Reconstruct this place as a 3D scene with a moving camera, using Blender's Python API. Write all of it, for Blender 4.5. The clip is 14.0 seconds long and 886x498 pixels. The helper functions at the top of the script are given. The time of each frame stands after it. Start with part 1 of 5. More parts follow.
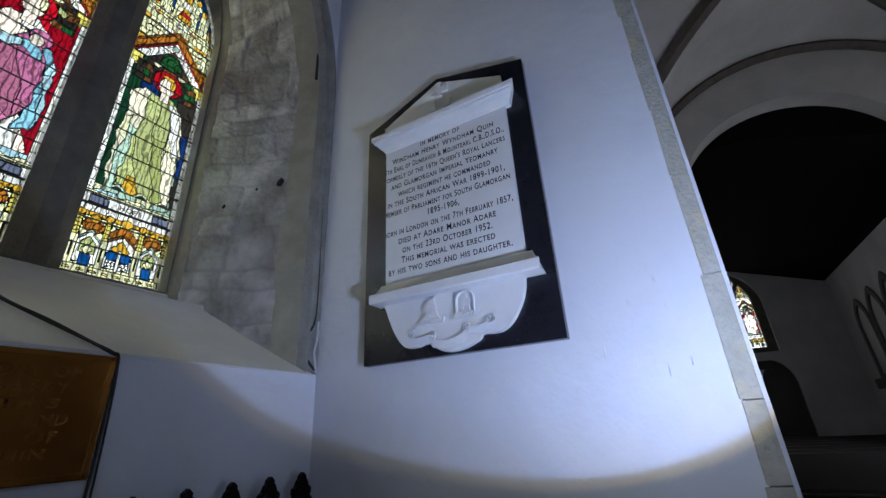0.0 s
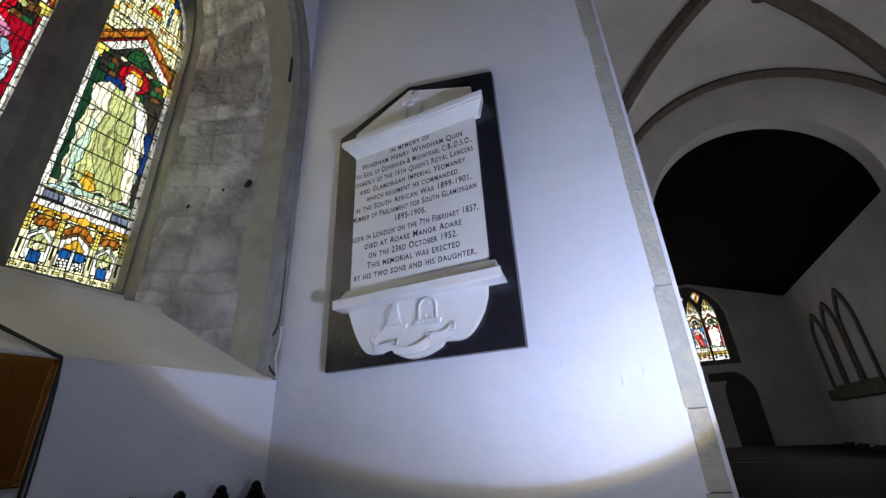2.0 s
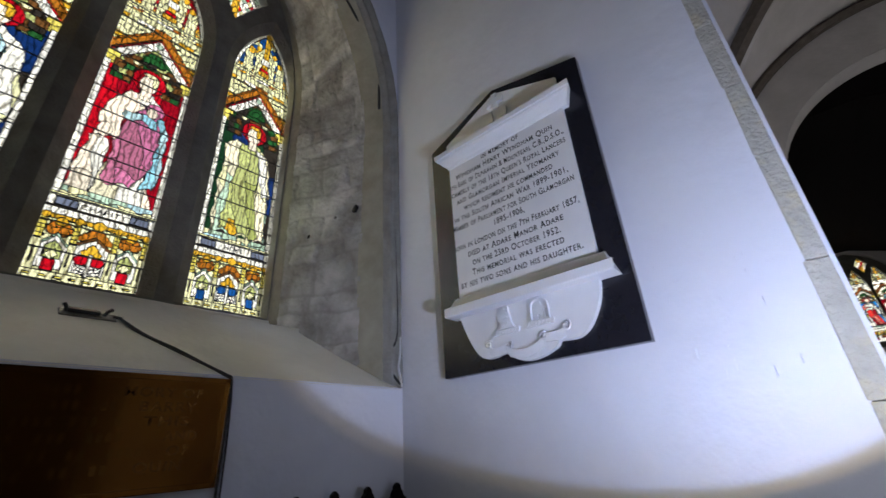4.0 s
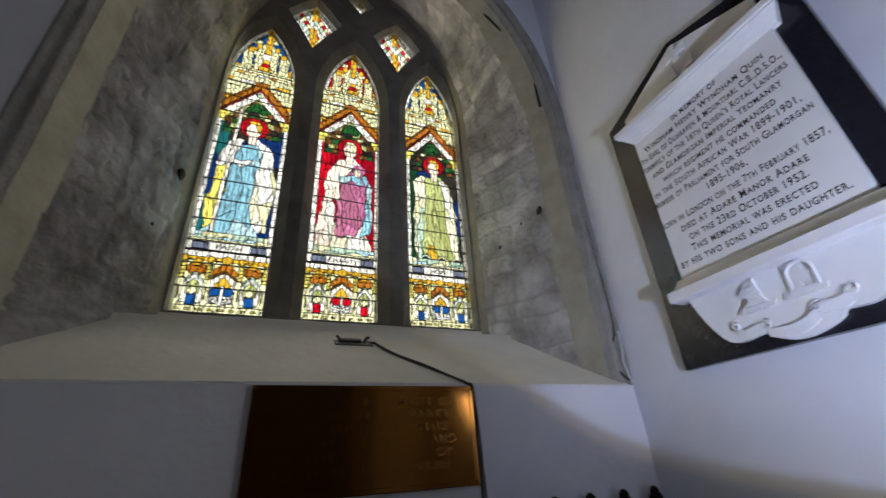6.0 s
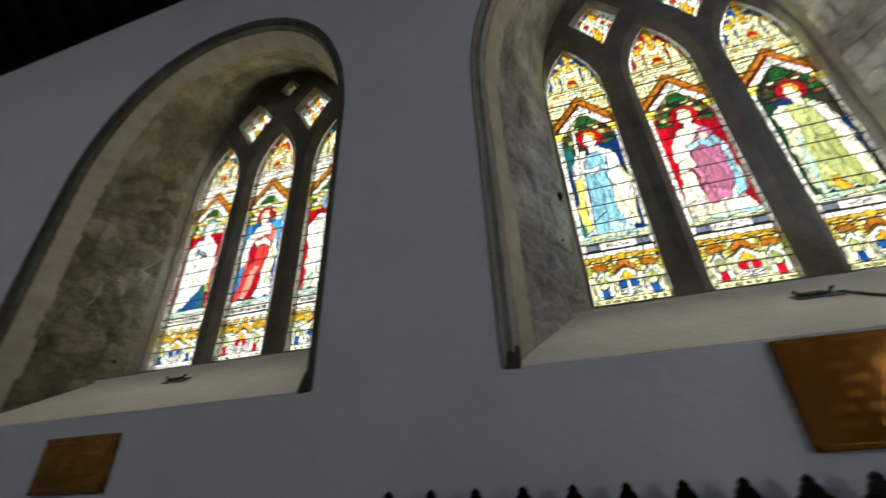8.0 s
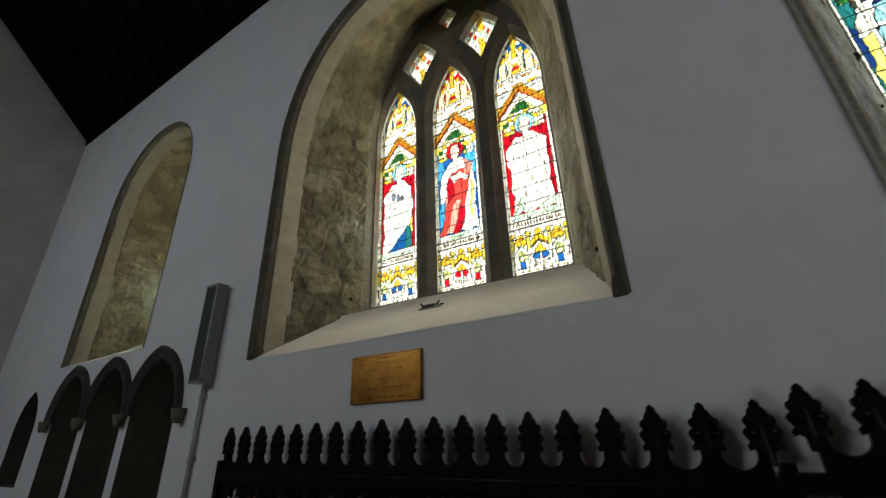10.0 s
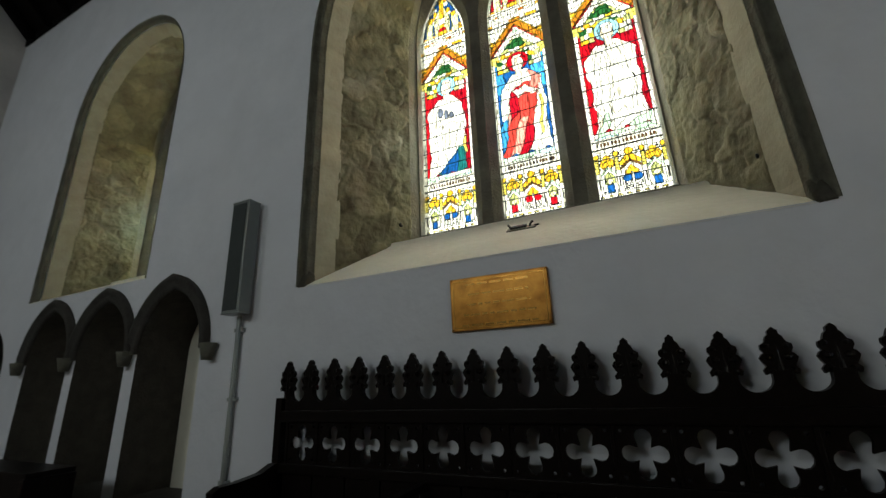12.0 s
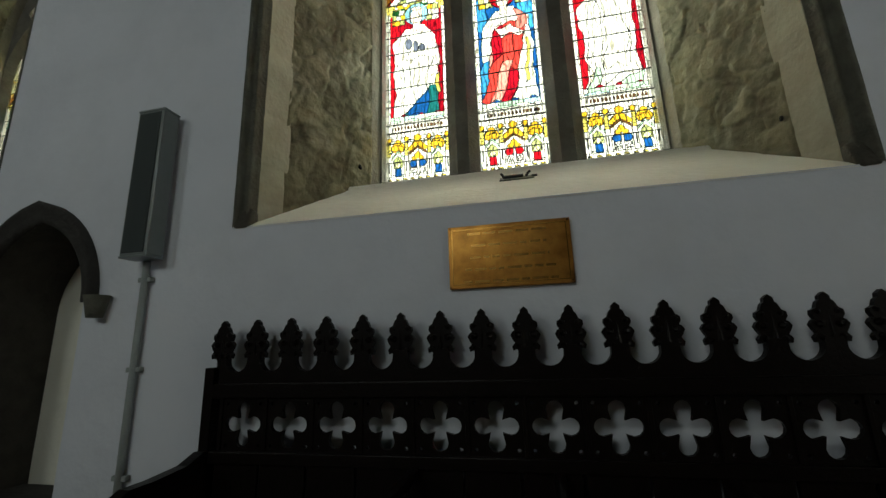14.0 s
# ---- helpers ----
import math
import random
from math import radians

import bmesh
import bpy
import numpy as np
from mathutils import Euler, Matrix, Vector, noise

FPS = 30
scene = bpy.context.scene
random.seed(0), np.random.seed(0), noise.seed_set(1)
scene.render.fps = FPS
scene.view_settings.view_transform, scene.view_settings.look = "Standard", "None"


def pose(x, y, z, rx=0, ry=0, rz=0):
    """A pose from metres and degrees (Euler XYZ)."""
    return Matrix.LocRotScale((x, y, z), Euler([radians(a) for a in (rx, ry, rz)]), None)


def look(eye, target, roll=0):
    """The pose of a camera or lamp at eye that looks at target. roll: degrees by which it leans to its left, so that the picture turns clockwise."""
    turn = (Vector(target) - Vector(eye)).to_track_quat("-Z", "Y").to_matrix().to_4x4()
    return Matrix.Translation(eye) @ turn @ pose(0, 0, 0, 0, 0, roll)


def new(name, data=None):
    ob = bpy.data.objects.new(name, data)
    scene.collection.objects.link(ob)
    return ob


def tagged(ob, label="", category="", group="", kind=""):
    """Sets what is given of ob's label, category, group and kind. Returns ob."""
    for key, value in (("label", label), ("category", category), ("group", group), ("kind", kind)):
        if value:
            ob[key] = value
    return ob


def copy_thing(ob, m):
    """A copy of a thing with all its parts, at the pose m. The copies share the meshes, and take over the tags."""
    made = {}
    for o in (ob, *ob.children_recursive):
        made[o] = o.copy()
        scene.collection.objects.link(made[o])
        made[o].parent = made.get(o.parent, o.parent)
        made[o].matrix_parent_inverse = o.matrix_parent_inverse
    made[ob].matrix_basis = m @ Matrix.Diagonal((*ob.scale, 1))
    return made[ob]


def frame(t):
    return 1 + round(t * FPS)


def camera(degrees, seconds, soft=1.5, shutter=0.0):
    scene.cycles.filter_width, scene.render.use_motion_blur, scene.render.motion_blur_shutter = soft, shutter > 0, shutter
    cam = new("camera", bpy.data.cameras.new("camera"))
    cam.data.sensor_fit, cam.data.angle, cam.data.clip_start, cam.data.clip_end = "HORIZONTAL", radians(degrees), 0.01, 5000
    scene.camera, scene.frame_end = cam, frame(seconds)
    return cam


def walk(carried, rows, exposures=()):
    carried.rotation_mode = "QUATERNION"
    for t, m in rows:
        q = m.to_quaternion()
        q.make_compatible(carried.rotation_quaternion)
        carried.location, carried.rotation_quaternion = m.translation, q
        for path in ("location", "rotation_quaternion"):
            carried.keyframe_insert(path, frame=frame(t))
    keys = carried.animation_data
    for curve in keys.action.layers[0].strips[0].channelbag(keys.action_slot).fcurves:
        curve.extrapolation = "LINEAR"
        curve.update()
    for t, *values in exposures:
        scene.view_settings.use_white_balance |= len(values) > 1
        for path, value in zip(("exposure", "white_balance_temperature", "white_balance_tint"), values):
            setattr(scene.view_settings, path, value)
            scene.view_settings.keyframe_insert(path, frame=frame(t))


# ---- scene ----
cam = camera(93.5, 14.0, soft=1.4, shutter=0.4)
METRES, EYE, TILT, LEAN, TURN = 4.5, 1.6, 0.0, 0.0, -62.0
ROWS = [
    (0.0, 0.0, 0.0, 0.0, 1.25, 23.39, 2.89),
    (0.5, 0.0049, -0.0005, 0.001, -0.05, 23.53, 2.67),
    (1.0, 0.0097, -0.0022, 0.0002, -1.35, 23.72, 2.73),
    (1.5, 0.0145, -0.0031, 0.0002, -1.79, 24.02, 2.71),
    (2.0, 0.0164, -0.0026, -0.0023, -2.08, 24.24, 2.7),
    (4.5, 0.0071, -0.0122, -0.0008, 19.13, 25.85, 3.55),
    (5.0, -0.0001, -0.0156, -0.0011, 25.21, 26.39, 3.56),
    (5.5, -0.0081, -0.0159, -0.0012, 31.95, 26.88, 3.57),
    (6.0, -0.0169, -0.0245, -0.003, 39.42, 27.48, 3.54),
    (6.5, -0.0286, -0.0476, -0.008, 49.15, 28.31, 3.34),
    (7.0, -0.0432, -0.0884, -0.0125, 58.88, 28.98, 3.01),
    (7.5, -0.0601, -0.1507, -0.0228, 68.11, 29.56, 2.57),
    (8.0, -0.0718, -0.2138, -0.0365, 79.81, 29.67, 2.21),
    (8.5, -0.0949, -0.2824, -0.0471, 88.78, 28.71, 1.93),
    (9.0, -0.1074, -0.3508, -0.0525, 93.24, 27.18, 1.69),
    (11.5, -0.2413, -0.6695, -0.09, 92.55, 18.63, 2.17),
    (12.0, -0.2734, -0.7221, -0.0872, 87.9, 17.27, 2.26),
    (12.5, -0.2928, -0.774, -0.0893, 83.8, 15.93, 1.97),
    (13.0, -0.3269, -0.8008, -0.0906, 80.12, 14.84, 1.93),
    (13.5, -0.3756, -0.8071, -0.0884, 77.27, 13.79, 1.83),
    (14.0, -0.4033, -0.8249, -0.0887, 74.5, 13.01, 1.79),
]
EXPOSURES = [(0.0, -0.40, 5500, 8), (2.0, -0.10, 6050, 11), (5.0, -0.24, 6150, 11), (6.5, 0.12, 6150, 10), (7.5, 0.28, 6150, 8), (9.0, 0.72, 6550, 3), (11.5, 1.04, 6550, -2), (14.0, 0.96, 6550, -6)]
walk(cam, [(t, pose(0, 0, EYE, TILT, LEAN, TURN) @ pose(METRES * x, METRES * y, METRES * z, 90 + pitch, roll, yaw)) for t, x, y, z, yaw, pitch, roll in ROWS], EXPOSURES)

# ---- plan of the chancel, in metres ----
WALL_Y = 2.04          # inner face of the window wall
GLASS_Y = 3.18         # plane of the stained glass
FACE_Y = 3.09          # inner face of the mullions
OUT_Y = 3.55           # outer face of the window wall
PIER_X = 2.02          # face of the wall that carries the memorial
EAST_X = -13.35        # end wall of the chancel
EAVE_Z = 7.68          # top of the window wall
SOUTH_Y = -6.6
BASE_Z = 2.62          # foot of the glass
SPRING_Z, APEX_Z = 4.95, 5.70
LIGHT_HALF = 0.288

# ---- light ----
world = bpy.data.worlds.new("world")
scene.world = world
world.use_nodes = True
wn = world.node_tree.nodes
sky = wn.new("ShaderNodeTexSky")
sky.sky_type = "NISHITA"
sky.sun_disc = False
sky.sun_elevation, sky.sun_rotation = radians(35), radians(200)
wn["Background"].inputs["Strength"].default_value = 0.06
world.node_tree.links.new(sky.outputs[0], wn["Background"].inputs["Color"])


def area_lamp(name, m, sx, sy, watts, colour=(1, 1, 1)):
    d = bpy.data.lights.new(name, "AREA")
    d.shape, d.size, d.size_y, d.energy, d.color = "RECTANGLE", sx, sy, watts, colour
    ob = new(name, d)
    ob.matrix_world = m
    return ob


def spot_lamp(name, eye, target, half, watts, colour, blend, radius=0.012):
    d = bpy.data.lights.new(name, "SPOT")
    d.energy, d.color, d.spot_size, d.spot_blend, d.shadow_soft_size = watts, colour, radians(2 * half), blend, radius
    ob = new(name, d)
    ob.matrix_world = look(eye, target)
    return ob


# overcast daylight in the openings of the four windows, just outside the glass
DAY = 0.65
for wx, wz, sx, sy, k in ((0.385, 4.7, 2.7, 4.5, 1.0), (-4.185, 4.7, 2.7, 4.5, 1.0), (-9.36, 4.3, 2.0, 4.2, 0.8)):
    area_lamp("window_daylight", look((wx, 3.45, wz), (wx, 0, wz)), sx, sy, 330 * DAY * k, (0.95, 0.98, 1.0))
area_lamp("window_daylight", look((16.45, -1.75, 4.3), (0, -1.75, 4.3)), 2.0, 3.0, 42, (1.0, 0.98, 0.94))
# added fill lamps that brighten the crossing and nave; no openings are built there
area_lamp("window_daylight", look((5.2, -4.6, 2.6), (5.6, -1.0, 5.2)), 2.4, 3.2, 145, (1.0, 0.95, 0.90))
area_lamp("window_daylight", look((11.5, 0.22, 3.6), (12.5, -4.3, 2.6)), 1.2, 2.4, 27, (1.0, 0.96, 0.92))
# added fill lamps along the unseen south wall, which has no windows
for wx in (-10.5, -6.5):
    area_lamp("window_daylight", look((wx, SOUTH_Y + 0.1, 4.6), (wx, 2, 2.0)), 1.6, 2.4, 57, (0.96, 0.97, 1.0))
# hand torch that is kept on the memorial
TORCH, BEAM = Vector((0.81, -0.64, 1.24)), Vector((0.472, 0.553, 0.687))
spot_lamp("torch", TORCH, TORCH + BEAM, 39.6, 95, (0.54, 0.65, 1.0), 0.07)
spot_lamp("torch", TORCH, TORCH + BEAM, 39.6, 78, (0.54, 0.65, 1.0), 0.55)
spot_lamp("torch", TORCH, TORCH + BEAM, 40.9, 32, (1.0, 0.76, 0.34), 0.05)
spot_lamp("torch", TORCH, TORCH + BEAM, 58, 26, (0.86, 0.88, 1.0), 0.55)

# ---- materials ----


def mat(name, colour, rough=0.8, metal=0.0, colour2=None, scale=6.0, bump=0.0, bump_scale=60.0, spread=0.25, coat=0.0, spots=None, spot_scale=3.0, gloss=0.5, stones=None):
    m = bpy.data.materials.new(name)
    m.use_nodes = True
    n, l = m.node_tree.nodes, m.node_tree.links
    b = n["Principled BSDF"]
    b.inputs["Roughness"].default_value, b.inputs["Metallic"].default_value = rough, metal
    b.inputs["Coat Weight"].default_value = coat
    b.inputs["Specular IOR Level"].default_value = gloss
    b.inputs["Coat Roughness"].default_value = 0.08
    geo = n.new("ShaderNodeTexCoord")
    big = n.new("ShaderNodeTexNoise")
    big.inputs["Scale"].default_value, big.inputs["Detail"].default_value, big.inputs["Roughness"].default_value = scale, 8, 0.62
    l.new(geo.outputs["Object"], big.inputs["Vector"])
    ramp = n.new("ShaderNodeValToRGB")
    ramp.color_ramp.elements[0].position, ramp.color_ramp.elements[1].position = 0.5 - spread, 0.5 + spread
    c2 = colour2 or tuple(c * 0.82 for c in colour)
    ramp.color_ramp.elements[0].color, ramp.color_ramp.elements[1].color = (*c2, 1), (*colour, 1)
    l.new(big.outputs[0], ramp.inputs[0])
    out = ramp.outputs[0]
    if spots:
        sp = n.new("ShaderNodeTexNoise")
        sp.inputs["Scale"].default_value, sp.inputs["Detail"].default_value = spot_scale, 6
        l.new(geo.outputs["Object"], sp.inputs["Vector"])
        r2 = n.new("ShaderNodeValToRGB")
        r2.color_ramp.elements[0].position, r2.color_ramp.elements[1].position = 0.55, 0.68
        l.new(sp.outputs[0], r2.inputs[0])
        mx = n.new("ShaderNodeMix")
        mx.data_type = "RGBA"
        mx.inputs["B"].default_value = (*spots, 1)
        l.new(r2.outputs[0], mx.inputs["Factor"])
        l.new(out, mx.inputs["A"])
        out = mx.outputs["Result"]
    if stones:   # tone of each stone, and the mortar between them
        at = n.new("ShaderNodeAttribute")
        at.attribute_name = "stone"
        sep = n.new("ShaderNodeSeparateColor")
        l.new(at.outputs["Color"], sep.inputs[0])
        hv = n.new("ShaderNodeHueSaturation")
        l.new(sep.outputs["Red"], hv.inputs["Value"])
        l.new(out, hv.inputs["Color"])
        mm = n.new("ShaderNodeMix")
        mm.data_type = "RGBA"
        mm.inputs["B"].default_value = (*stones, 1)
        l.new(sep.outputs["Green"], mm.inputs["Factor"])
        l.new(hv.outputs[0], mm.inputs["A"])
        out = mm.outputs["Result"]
    l.new(out, b.inputs["Base Color"])
    if bump:
        fine = n.new("ShaderNodeTexNoise")
        fine.inputs["Scale"].default_value, fine.inputs["Detail"].default_value = bump_scale, 6
        l.new(geo.outputs["Object"], fine.inputs["Vector"])
        bp = n.new("ShaderNodeBump")
        bp.inputs["Strength"].default_value, bp.inputs["Distance"].default_value = bump, 0.02
        l.new(fine.outputs[0], bp.inputs["Height"])
        l.new(bp.outputs[0], b.inputs["Normal"])
    return m


M_PLASTER = mat("limewash", (0.68, 0.69, 0.75), 0.75, colour2=(0.58, 0.59, 0.645), scale=2.2, bump=0.25, bump_scale=14, spots=(0.615, 0.625, 0.685), spot_scale=1.1)
M_SILL = mat("sill_plaster", (0.78, 0.75, 0.66), 0.8, colour2=(0.66, 0.63, 0.54), scale=3, bump=0.3, bump_scale=18)
M_STONE = mat("dressed_stone", (0.17, 0.158, 0.132), 0.9, colour2=(0.075, 0.068, 0.055), scale=5, bump=0.5, bump_scale=45)
M_HOOD = mat("hood_stone", (0.135, 0.13, 0.10), 0.9, colour2=(0.06, 0.056, 0.045), scale=7, bump=0.6, bump_scale=40)
M_HOODPALE = mat("pale_hood_stone", (0.34, 0.33, 0.30), 0.9, colour2=(0.20, 0.19, 0.17), scale=7, bump=0.6, bump_scale=40)
M_STOP = mat("sooty_stop_stone", (0.075, 0.068, 0.052), 0.9, colour2=(0.035, 0.03, 0.024), scale=9, bump=0.6, bump_scale=40)
M_RUBBLE = mat("rubble_limewashed", (0.52, 0.50, 0.48), 0.95, colour2=(0.21, 0.20, 0.18), scale=3.2, bump=0.9, bump_scale=22, spread=0.17, spots=(0.58, 0.56, 0.54), spot_scale=2.3, stones=(0.20, 0.19, 0.17))
M_BARE = mat("bare_rubble", (0.215, 0.195, 0.125), 0.95, colour2=(0.095, 0.085, 0.052), scale=3.4, bump=0.6, bump_scale=22, spread=0.17, spots=(0.24, 0.225, 0.165), spot_scale=2.0, stones=(0.06, 0.055, 0.038))
M_HOLE = mat("hole_shade", (0.012, 0.011, 0.010), 0.95)
M_BLOCK = mat("pale_jamb_stone", (0.40, 0.375, 0.29), 0.9, colour2=(0.26, 0.24, 0.18), scale=5, bump=0.22, bump_scale=30)
M_INNER = mat("inner_jamb_stone", (0.27, 0.25, 0.20), 0.9, colour2=(0.15, 0.135, 0.105), scale=6, bump=0.4, bump_scale=35)
M_ARCADE = mat("shade_dark_stone", (0.075, 0.068, 0.058), 0.9, colour2=(0.035, 0.032, 0.028), scale=8, bump=0.6, bump_scale=35)
M_RIB = mat("rib_stone", (0.13, 0.11, 0.095), 0.95, colour2=(0.07, 0.06, 0.05), scale=10, bump=0.6, bump_scale=40)
M_QUOIN = mat("quoin_stone", (0.48, 0.46, 0.40), 0.9, colour2=(0.32, 0.31, 0.26), scale=11, bump=0.7, bump_scale=50, spots=(0.46, 0.42, 0.30), spot_scale=9)
M_NAVE = mat("nave_plaster", (0.52, 0.50, 0.49), 0.9, colour2=(0.36, 0.34, 0.33), scale=1.2, bump=0.4, bump_scale=12)
M_OAK = mat("black_oak", (0.007, 0.0045, 0.004), 0.34, colour2=(0.004, 0.003, 0.0025), scale=14, bump=0.15, bump_scale=70, gloss=0.09)
M_ROOF = mat("roof_timber_and_shade", (0.005, 0.004, 0.004), 0.95, colour2=(0.003, 0.002, 0.002), scale=8, bump=0.3, gloss=0.1)
M_MARBLE = mat("white_marble", (0.80, 0.80, 0.80), 0.38, colour2=(0.70, 0.70, 0.72), scale=4, bump=0.06, bump_scale=60)
M_SLATE = mat("black_slate", (0.016, 0.016, 0.022), 0.22, colour2=(0.010, 0.010, 0.014), scale=12, bump=0.05)
M_INK = mat("incised_black", (0.010, 0.010, 0.012), 0.6)
M_LEAD = mat("lead_came", (0.012, 0.012, 0.013), 0.7)
M_IRON = mat("iron_bar", (0.02, 0.02, 0.02), 0.6)
M_SPEAKER = mat("grey_enamel", (0.19, 0.21, 0.21), 0.35, colour2=(0.15, 0.17, 0.17))
M_GRILLE = mat("speaker_cloth", (0.045, 0.055, 0.055), 0.8, bump=0.5, bump_scale=300)
M_PIPE = mat("painted_conduit", (0.30, 0.32, 0.31), 0.6)
M_PLATE = mat("weathered_zinc", (0.17, 0.16, 0.13), 0.6, colour2=(0.08, 0.075, 0.06), scale=20)
M_CABLE = mat("black_cable", (0.02, 0.02, 0.02), 0.6)
M_WHITECABLE = mat("white_cable", (0.6, 0.6, 0.6), 0.5)
M_FLOOR = mat("floor_tile", (0.16, 0.12, 0.095), 0.5, colour2=(0.09, 0.07, 0.06), scale=5, bump=0.2)
M_JOINT = mat("floor_joint", (0.10, 0.095, 0.085), 0.9)
M_PEW = mat("dark_pew_wood", (0.020, 0.014, 0.011), 0.4)


def brass(name, dark):
    """Lacquered brass or varnished board with a grained, tarnished face."""
    m = mat(name, (0.40, 0.19, 0.042), 0.10, 1.0, colour2=(0.25, 0.10, 0.022), scale=2.2, bump=0.0, bump_scale=40, spread=0.3, spots=dark, spot_scale=1.7)
    return m


M_BRASS = brass("tarnished_brass", (0.19, 0.075, 0.02))
# dark spots stand for reflected dark shapes as well as tarnish
M_DULLBRASS = mat("dull_brass_reflections", (0.42, 0.205, 0.045), 0.34, 1.0, colour2=(0.20, 0.085, 0.019), scale=4.5, bump=0.05, spread=0.12, spots=(0.10, 0.042, 0.013), spot_scale=4.4)
M_ENGRAVE = mat("brass_engraving", (0.23, 0.105, 0.026), 0.24, 1.0)
M_TRACE = mat("faded_engraving", (0.40, 0.20, 0.045), 0.26, 1.0)
M_FAINT = mat("worn_engraving", (0.35, 0.165, 0.037), 0.16, 1.0)
M_DIMSTONE = mat("darkened_south_wall", (0.165, 0.152, 0.135), 0.9, colour2=(0.10, 0.092, 0.082), scale=2, bump=0.5, bump_scale=14)

GLASS = {}
TINTS = {
    "white": (0.97, 0.95, 0.84), "cream": (0.84, 0.82, 0.47), "gold": (0.72, 0.42, 0.03), "orange": (0.45, 0.16, 0.015),
    "red": (0.50, 0.005, 0.015), "scarlet": (0.62, 0.05, 0.04), "blue": (0.012, 0.085, 0.29), "sky": (0.28, 0.55, 0.66), "green": (0.02, 0.10, 0.025),
    "olive": (0.50, 0.54, 0.20), "pink": (0.62, 0.20, 0.36), "flesh": (0.95, 0.84, 0.66), "dark": (0.03, 0.025, 0.02),
    "mint": (0.48, 0.64, 0.48), "teal": (0.02, 0.16, 0.16), "brown": (0.16, 0.07, 0.02), "yellow": (0.85, 0.72, 0.14),
    "navy": (0.008, 0.03, 0.13), "azure": (0.06, 0.30, 0.62), "crimson": (0.32, 0.004, 0.014), "forest": (0.010, 0.045, 0.018), "ivory": (0.92, 0.86, 0.60),
    "rose": (0.80, 0.27, 0.22), "aqua": (0.50, 0.72, 0.76), "mauve": (0.50, 0.17, 0.27), "moss": (0.38, 0.42, 0.13), "slate": (0.14, 0.16, 0.22),
}


def glass(key):
    """Stained glass: a clear tint with painted shading in it and a little gloss."""
    if key in GLASS:
        return GLASS[key]
    m = bpy.data.materials.new("glass_" + key)
    m.use_nodes = True
    n, l = m.node_tree.nodes, m.node_tree.links
    n.remove(n["Principled BSDF"])
    tc, oi = n.new("ShaderNodeTexCoord"), n.new("ShaderNodeObjectInfo")
    wave = n.new("ShaderNodeTexNoise")
    wave.inputs["Scale"].default_value, wave.inputs["Detail"].default_value, wave.inputs["Distortion"].default_value = 34, 4, 1.6
    mp = n.new("ShaderNodeMapping")
    mp.inputs["Scale"].default_value = (1.0, 1.0, 0.42)
    l.new(tc.outputs["Object"], mp.inputs["Vector"])
    l.new(mp.outputs[0], wave.inputs["Vector"])
    rp = n.new("ShaderNodeValToRGB")
    e = rp.color_ramp.elements
    c = TINTS[key]
    e[0].position, e[1].position = 0.30, 0.52
    e[0].color, e[1].color = (*[v * 0.38 for v in c], 1), (*c, 1)
    l.new(wave.outputs[0], rp.inputs[0])
    # painted fold lines
    fold = n.new("ShaderNodeTexWave")
    fold.wave_type, fold.bands_direction = "BANDS", "X"
    fold.inputs["Scale"].default_value, fold.inputs["Distortion"].default_value, fold.inputs["Detail"].default_value, fold.inputs["Detail Scale"].default_value = 9.0, 9.0, 2.0, 1.3
    l.new(mp.outputs[0], fold.inputs["Vector"])
    fr_ = n.new("ShaderNodeValToRGB")
    fr_.color_ramp.elements[0].position, fr_.color_ramp.elements[1].position = 0.02, 0.24
    fr_.color_ramp.elements[0].color = (0.32, 0.30, 0.26, 1)
    l.new(fold.outputs["Color"], fr_.inputs[0])
    mul = n.new("ShaderNodeMix")
    mul.data_type, mul.blend_type = "RGBA", "MULTIPLY"
    mul.inputs["Factor"].default_value = 1.0
    l.new(rp.outputs[0], mul.inputs["A"])
    l.new(fr_.outputs[0], mul.inputs["B"])
    hs = n.new("ShaderNodeHueSaturation")
    mr = n.new("ShaderNodeMapRange")
    mr.inputs["To Min"].default_value, mr.inputs["To Max"].default_value = 0.72, 1.12
    l.new(oi.outputs["Random"], mr.inputs[0])
    l.new(mr.outputs[0], hs.inputs["Value"])
    l.new(mul.outputs["Result"], hs.inputs["Color"])
    tr, gl, mix = n.new("ShaderNodeBsdfTransparent"), n.new("ShaderNodeBsdfGlossy"), n.new("ShaderNodeMixShader")
    gl.inputs["Roughness"].default_value = 0.12
    mix.inputs[0].default_value = 0.03
    l.new(hs.outputs[0], tr.inputs["Color"])
    l.new(tr.outputs[0], mix.inputs[1])
    l.new(gl.outputs[0], mix.inputs[2])
    l.new(mix.outputs[0], n["Material Output"].inputs["Surface"])
    GLASS[key] = m
    return m


# ---- mesh tools ----


def mesh_of(name, bm, material, smooth=False):
    me = bpy.data.meshes.new(name)
    bmesh.ops.recalc_face_normals(bm, faces=bm.faces)
    for f in bm.faces:
        f.smooth = smooth
    bm.to_mesh(me)
    bm.free()
    me.materials.append(material)
    return me


def part(name, bm, material, parent=None, label="", smooth=False):
    """Links a bmesh as one mesh object under a thing or a part."""
    ob = new(name, mesh_of(name, bm, material, smooth) if isinstance(bm, bmesh.types.BMesh) else bm)
    if parent is not None:
        ob.parent = parent
    if label:
        tagged(ob, label)
    return ob


def thing(name, label, category, at=(0, 0, 0), group="", kind="", turn=0.0):
    ob = new(name)
    ob.matrix_world = pose(*at, 0, 0, turn)
    return tagged(ob, label, category, group, kind)


